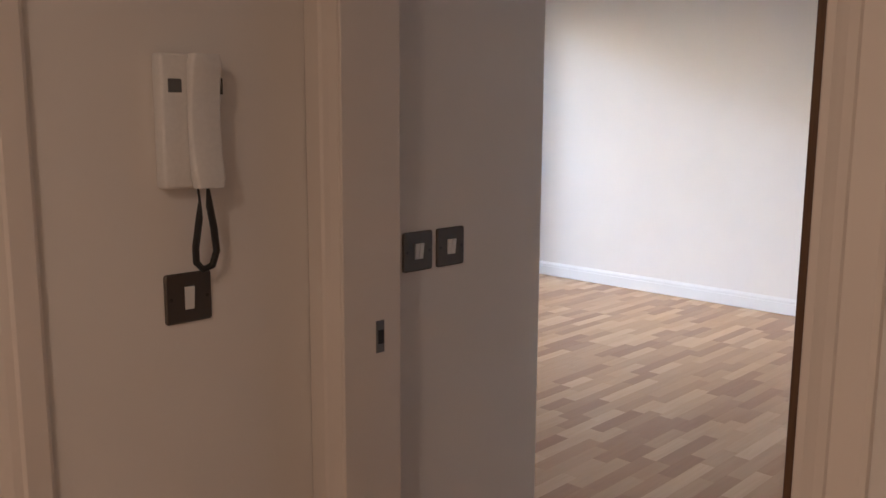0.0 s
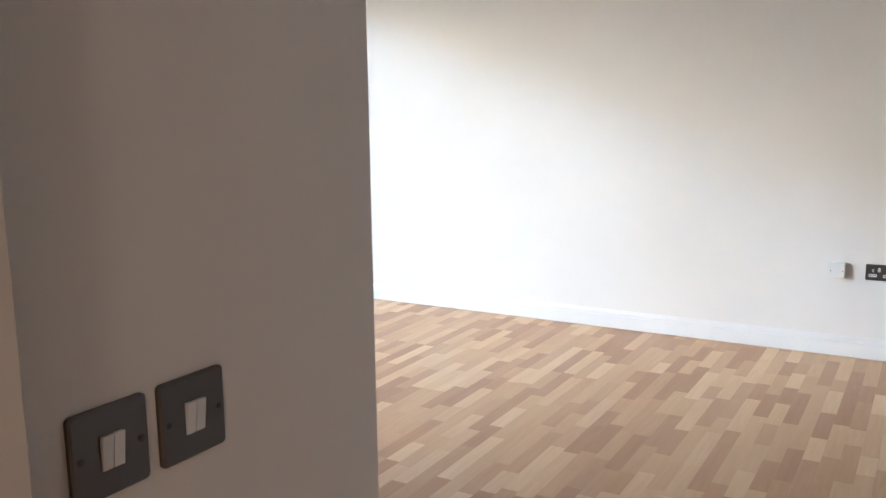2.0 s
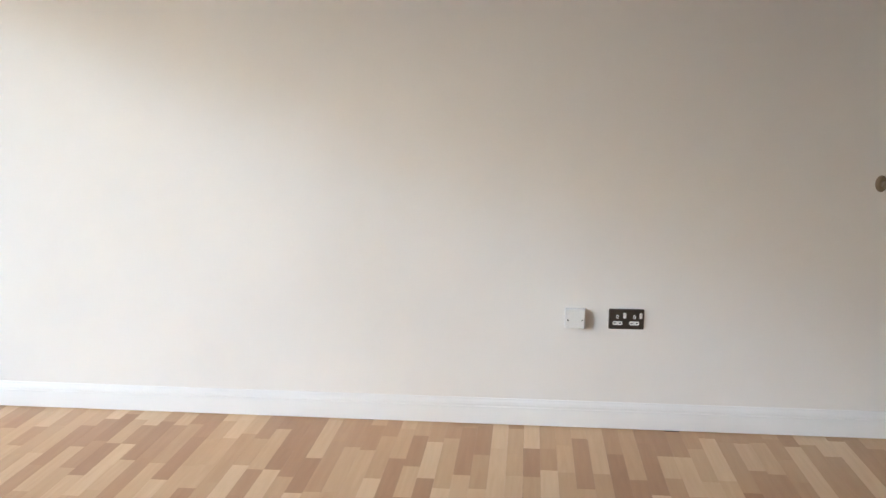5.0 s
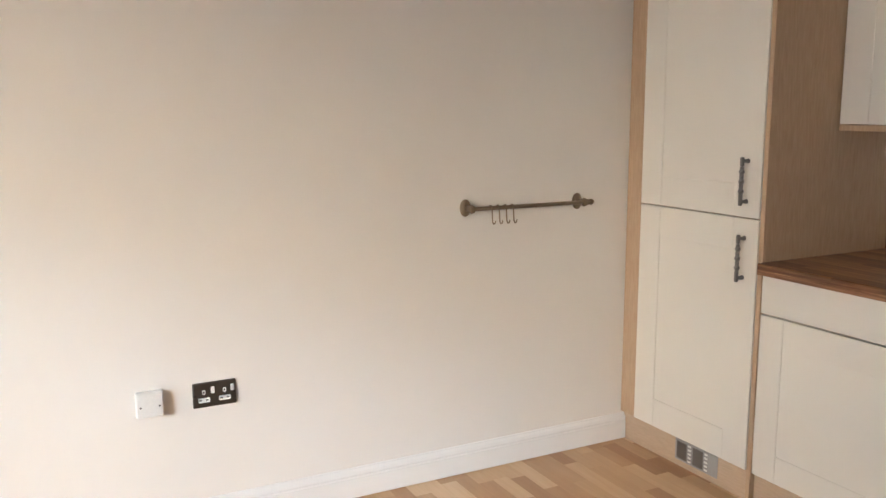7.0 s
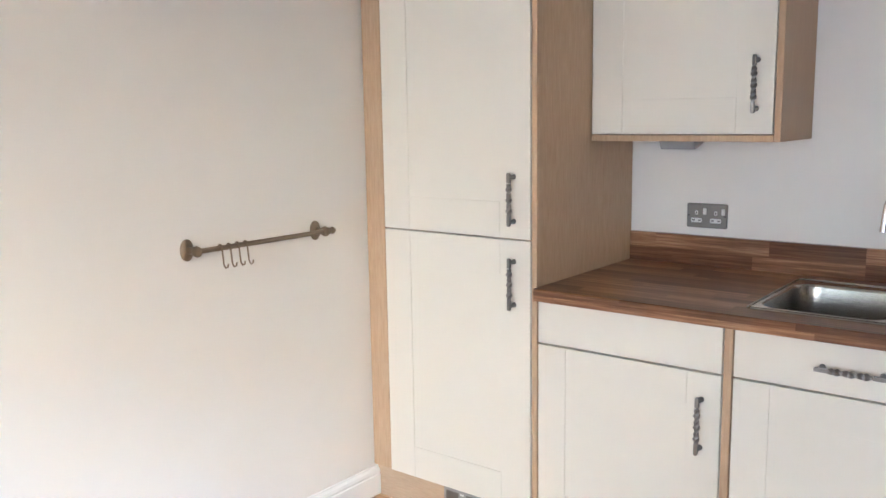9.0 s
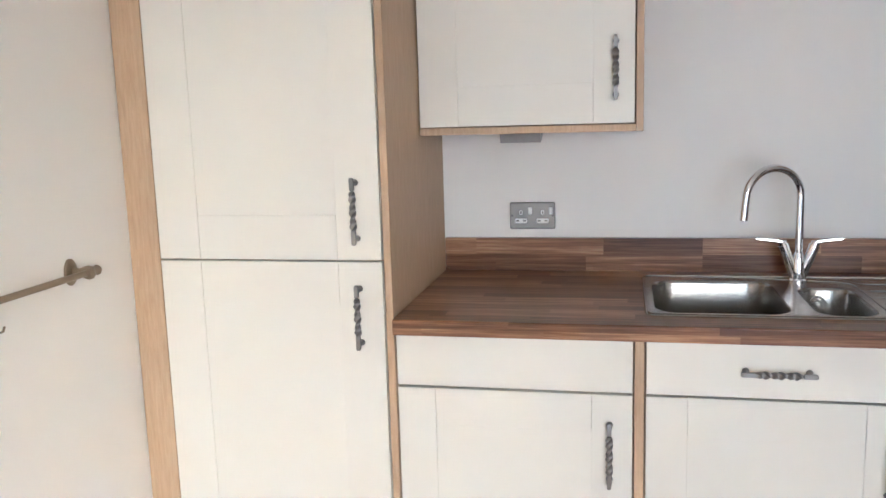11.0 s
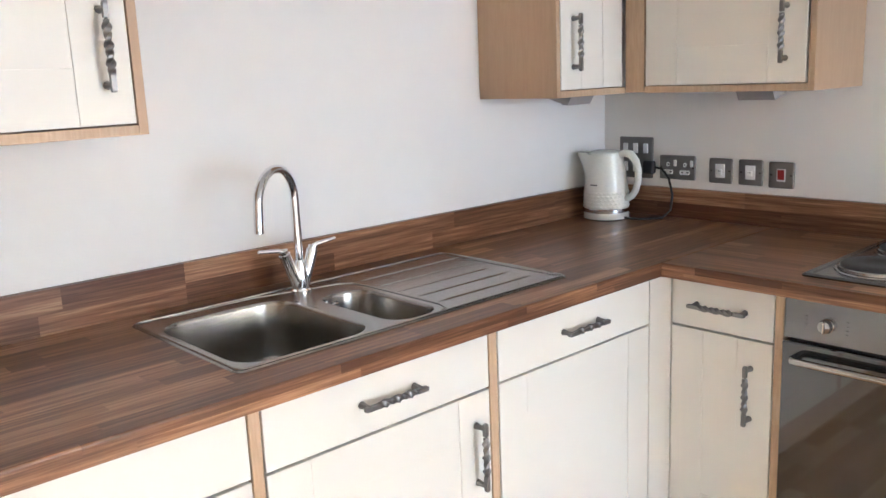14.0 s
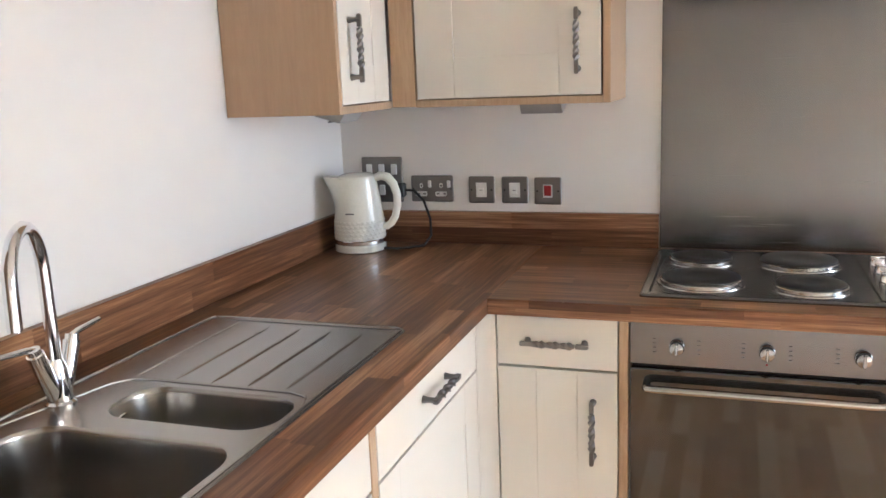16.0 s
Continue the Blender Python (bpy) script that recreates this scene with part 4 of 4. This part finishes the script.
for r, z in prof:
    ring = []
    for i in range(n):
        a = 2 * math.pi * i / n
        d = Vector((math.cos(a), math.sin(a), 0))
        lip = max(0.0, d.dot(sd)) ** 9 * max(0.0, (z - 0.13) / 0.096) ** 1.5 * 0.046
        ring.append(d * (r + lip) + Vector((0, 0, z + (0.006 if lip > 0.01 and z > 0.22 else 0))))
    rings.append(ring)
loft(b, rings)
part("body", b, M_KETTLE, ket, "glossy cream body with spout", smooth=True)
bm = bmesh.new()
for k in range(5):
    for i in range(32):
        a = 2 * math.pi * (i + 0.5 * (k % 2)) / 32
        z = 0.047 + k * 0.0118
        rad = 0.0799 - 0.0004 * k
        c = Vector((rad * math.cos(a), rad * math.sin(a), z))
        t1, t2 = Vector((-math.sin(a), math.cos(a), 0)) * 0.0072, Vector((0, 0, 0.0055))
        o = Vector((math.cos(a), math.sin(a), 0)) * 0.0020
        vs = [bm.verts.new(c + t1 * s + t2 * u) for s, u in ((-1, -1), (1, -1), (1, 1), (-1, 1))]
        tip = bm.verts.new(c + o)
        for q in range(4):
            bm.faces.new((vs[q], vs[(q + 1) % 4], tip))
tx = part("embossing", bm, M_KETTLE, ket)
tagged(tx, "raised diamond texture", kind="stuff")
b = bmesh.new()
lathe(b, [(0.060, 0.2262), (0.058, 0.232), (0.045, 0.238), (0.01, 0.241)], 32)
part("lid", b, M_KETTLE, ket, smooth=True)
hd = Vector((-0.93, -0.1, 0)).normalized()
b = bmesh.new()
pts = [hd * x + Vector((0, 0, z)) for x, z in ((0.052, 0.222), (0.075, 0.231), (0.098, 0.226), (0.116, 0.205), (0.126, 0.175), (0.126, 0.14), (0.117, 0.105), (0.104, 0.085), (0.09, 0.075), (0.076, 0.075))]
tube(b, pts, [0.012, 0.014, 0.0145, 0.0135, 0.0125, 0.012, 0.012, 0.012, 0.0115, 0.011], 14)
part("handle", b, M_KETTLE, ket, smooth=True)
part("logo", boxm(-0.018, 0.010, 0.0765, 0.0785, 0.122, 0.126), M_GREYTXT, ket)
b = bmesh.new()
tube(b, [(-0.075, 0.0, 0.008), (-0.11, 0.0, 0.006), (-0.15, -0.02, 0.006), (-0.19, -0.06, 0.007), (-0.20, -0.1, 0.03), (-0.19, -0.125, 0.08), (-0.165, -0.14, 0.135), (-0.13, -0.15, 0.165), (-0.09, -0.152, 0.168)], 0.0042, 8)
part("power_lead", b, M_BLACK, ket, "black power lead", smooth=True)
part("plug", boxm(-0.10, -0.055, -0.163, -0.1585 + 0.02, 0.145, 0.19, 0.005), M_BLACK, ket)


# ---- floor strips ----
def strip_rows():
    """Short strips laid in rows along y: (x, y0, y1) for the whole room and hall."""
    rnd = random.Random(4)
    out = []
    w = 0.0665
    x = XW
    i = 0
    while x < -0.02:
        lo = -7.4 if XP < x < -0.62 else YS
        y = 0.0 - rnd.uniform(0.0, 0.3)
        if y < -0.02:
            out.append((x, y, -0.001))
        while y > lo:
            y1 = max(y - rnd.choice((0.2, 0.26, 0.3, 0.34, 0.4, 0.46)), lo)
            if not (x > FB + 0.05 or (x > XQ and YC - 0.1 > y1 and y < FC and y1 > YD0 - 0.02)):
                out.append((x, y1, y))
            y = y1
        x += w
        i += 1
    return w, out


W_STRIP, STRIPS = strip_rows()
near = [s for s in STRIPS if -3.9 < s[0] < -1.0 and s[1] > -1.75 and s[2] < -0.0]
near = near[:300]
chosen = set(near)


def strip_verts(x, y0, y1, dz):
    g, c = 0.00015, 0.0003
    lo = [(x + g, y0 + g, -0.012), (x + W_STRIP - g, y0 + g, -0.012), (x + W_STRIP - g, y1 - g, -0.012), (x + g, y1 - g, -0.012)]
    mid_ = [(a, b_, dz - c) for a, b_, _ in lo]
    top = [(x + g + c, y0 + g + c, dz), (x + W_STRIP - g - c, y0 + g + c, dz), (x + W_STRIP - g - c, y1 - g - c, dz), (x + g + c, y1 - g - c, dz)]
    return lo + mid_ + top


QUADS = [(0, 1, 5, 4), (1, 2, 6, 5), (2, 3, 7, 6), (3, 0, 4, 7), (4, 5, 9, 8), (5, 6, 10, 9), (6, 7, 11, 10), (7, 4, 8, 11), (8, 9, 10, 11)]
floor = bpy.data.objects["floor"]
verts, faces = [], []
for s in STRIPS:
    if s in chosen:
        continue
    k = len(verts)
    verts += strip_verts(*s, 0.0)
    faces += [tuple(k + q for q in f) for f in QUADS]
me = bpy.data.meshes.new("floor_strips")
me.from_pydata(verts, [], faces)
me.materials.append(M_FLOOR)
rest = new("floor_strips", me)
rest.parent = floor
tagged(rest, "short beech-effect floor strips", kind="stuff")
shared = {}
for x, y0, y1 in near:
    key = round(y1 - y0, 3)
    if key not in shared:
        me = bpy.data.meshes.new("floor_strip")
        me.from_pydata(strip_verts(0, 0, y1 - y0, 0.0), [], QUADS)
        me.materials.append(M_FLOOR)
        shared[key] = me
    ob = new("floor_strip", shared[key])
    ob.parent = floor
    ob.location = (x, y0, 0)
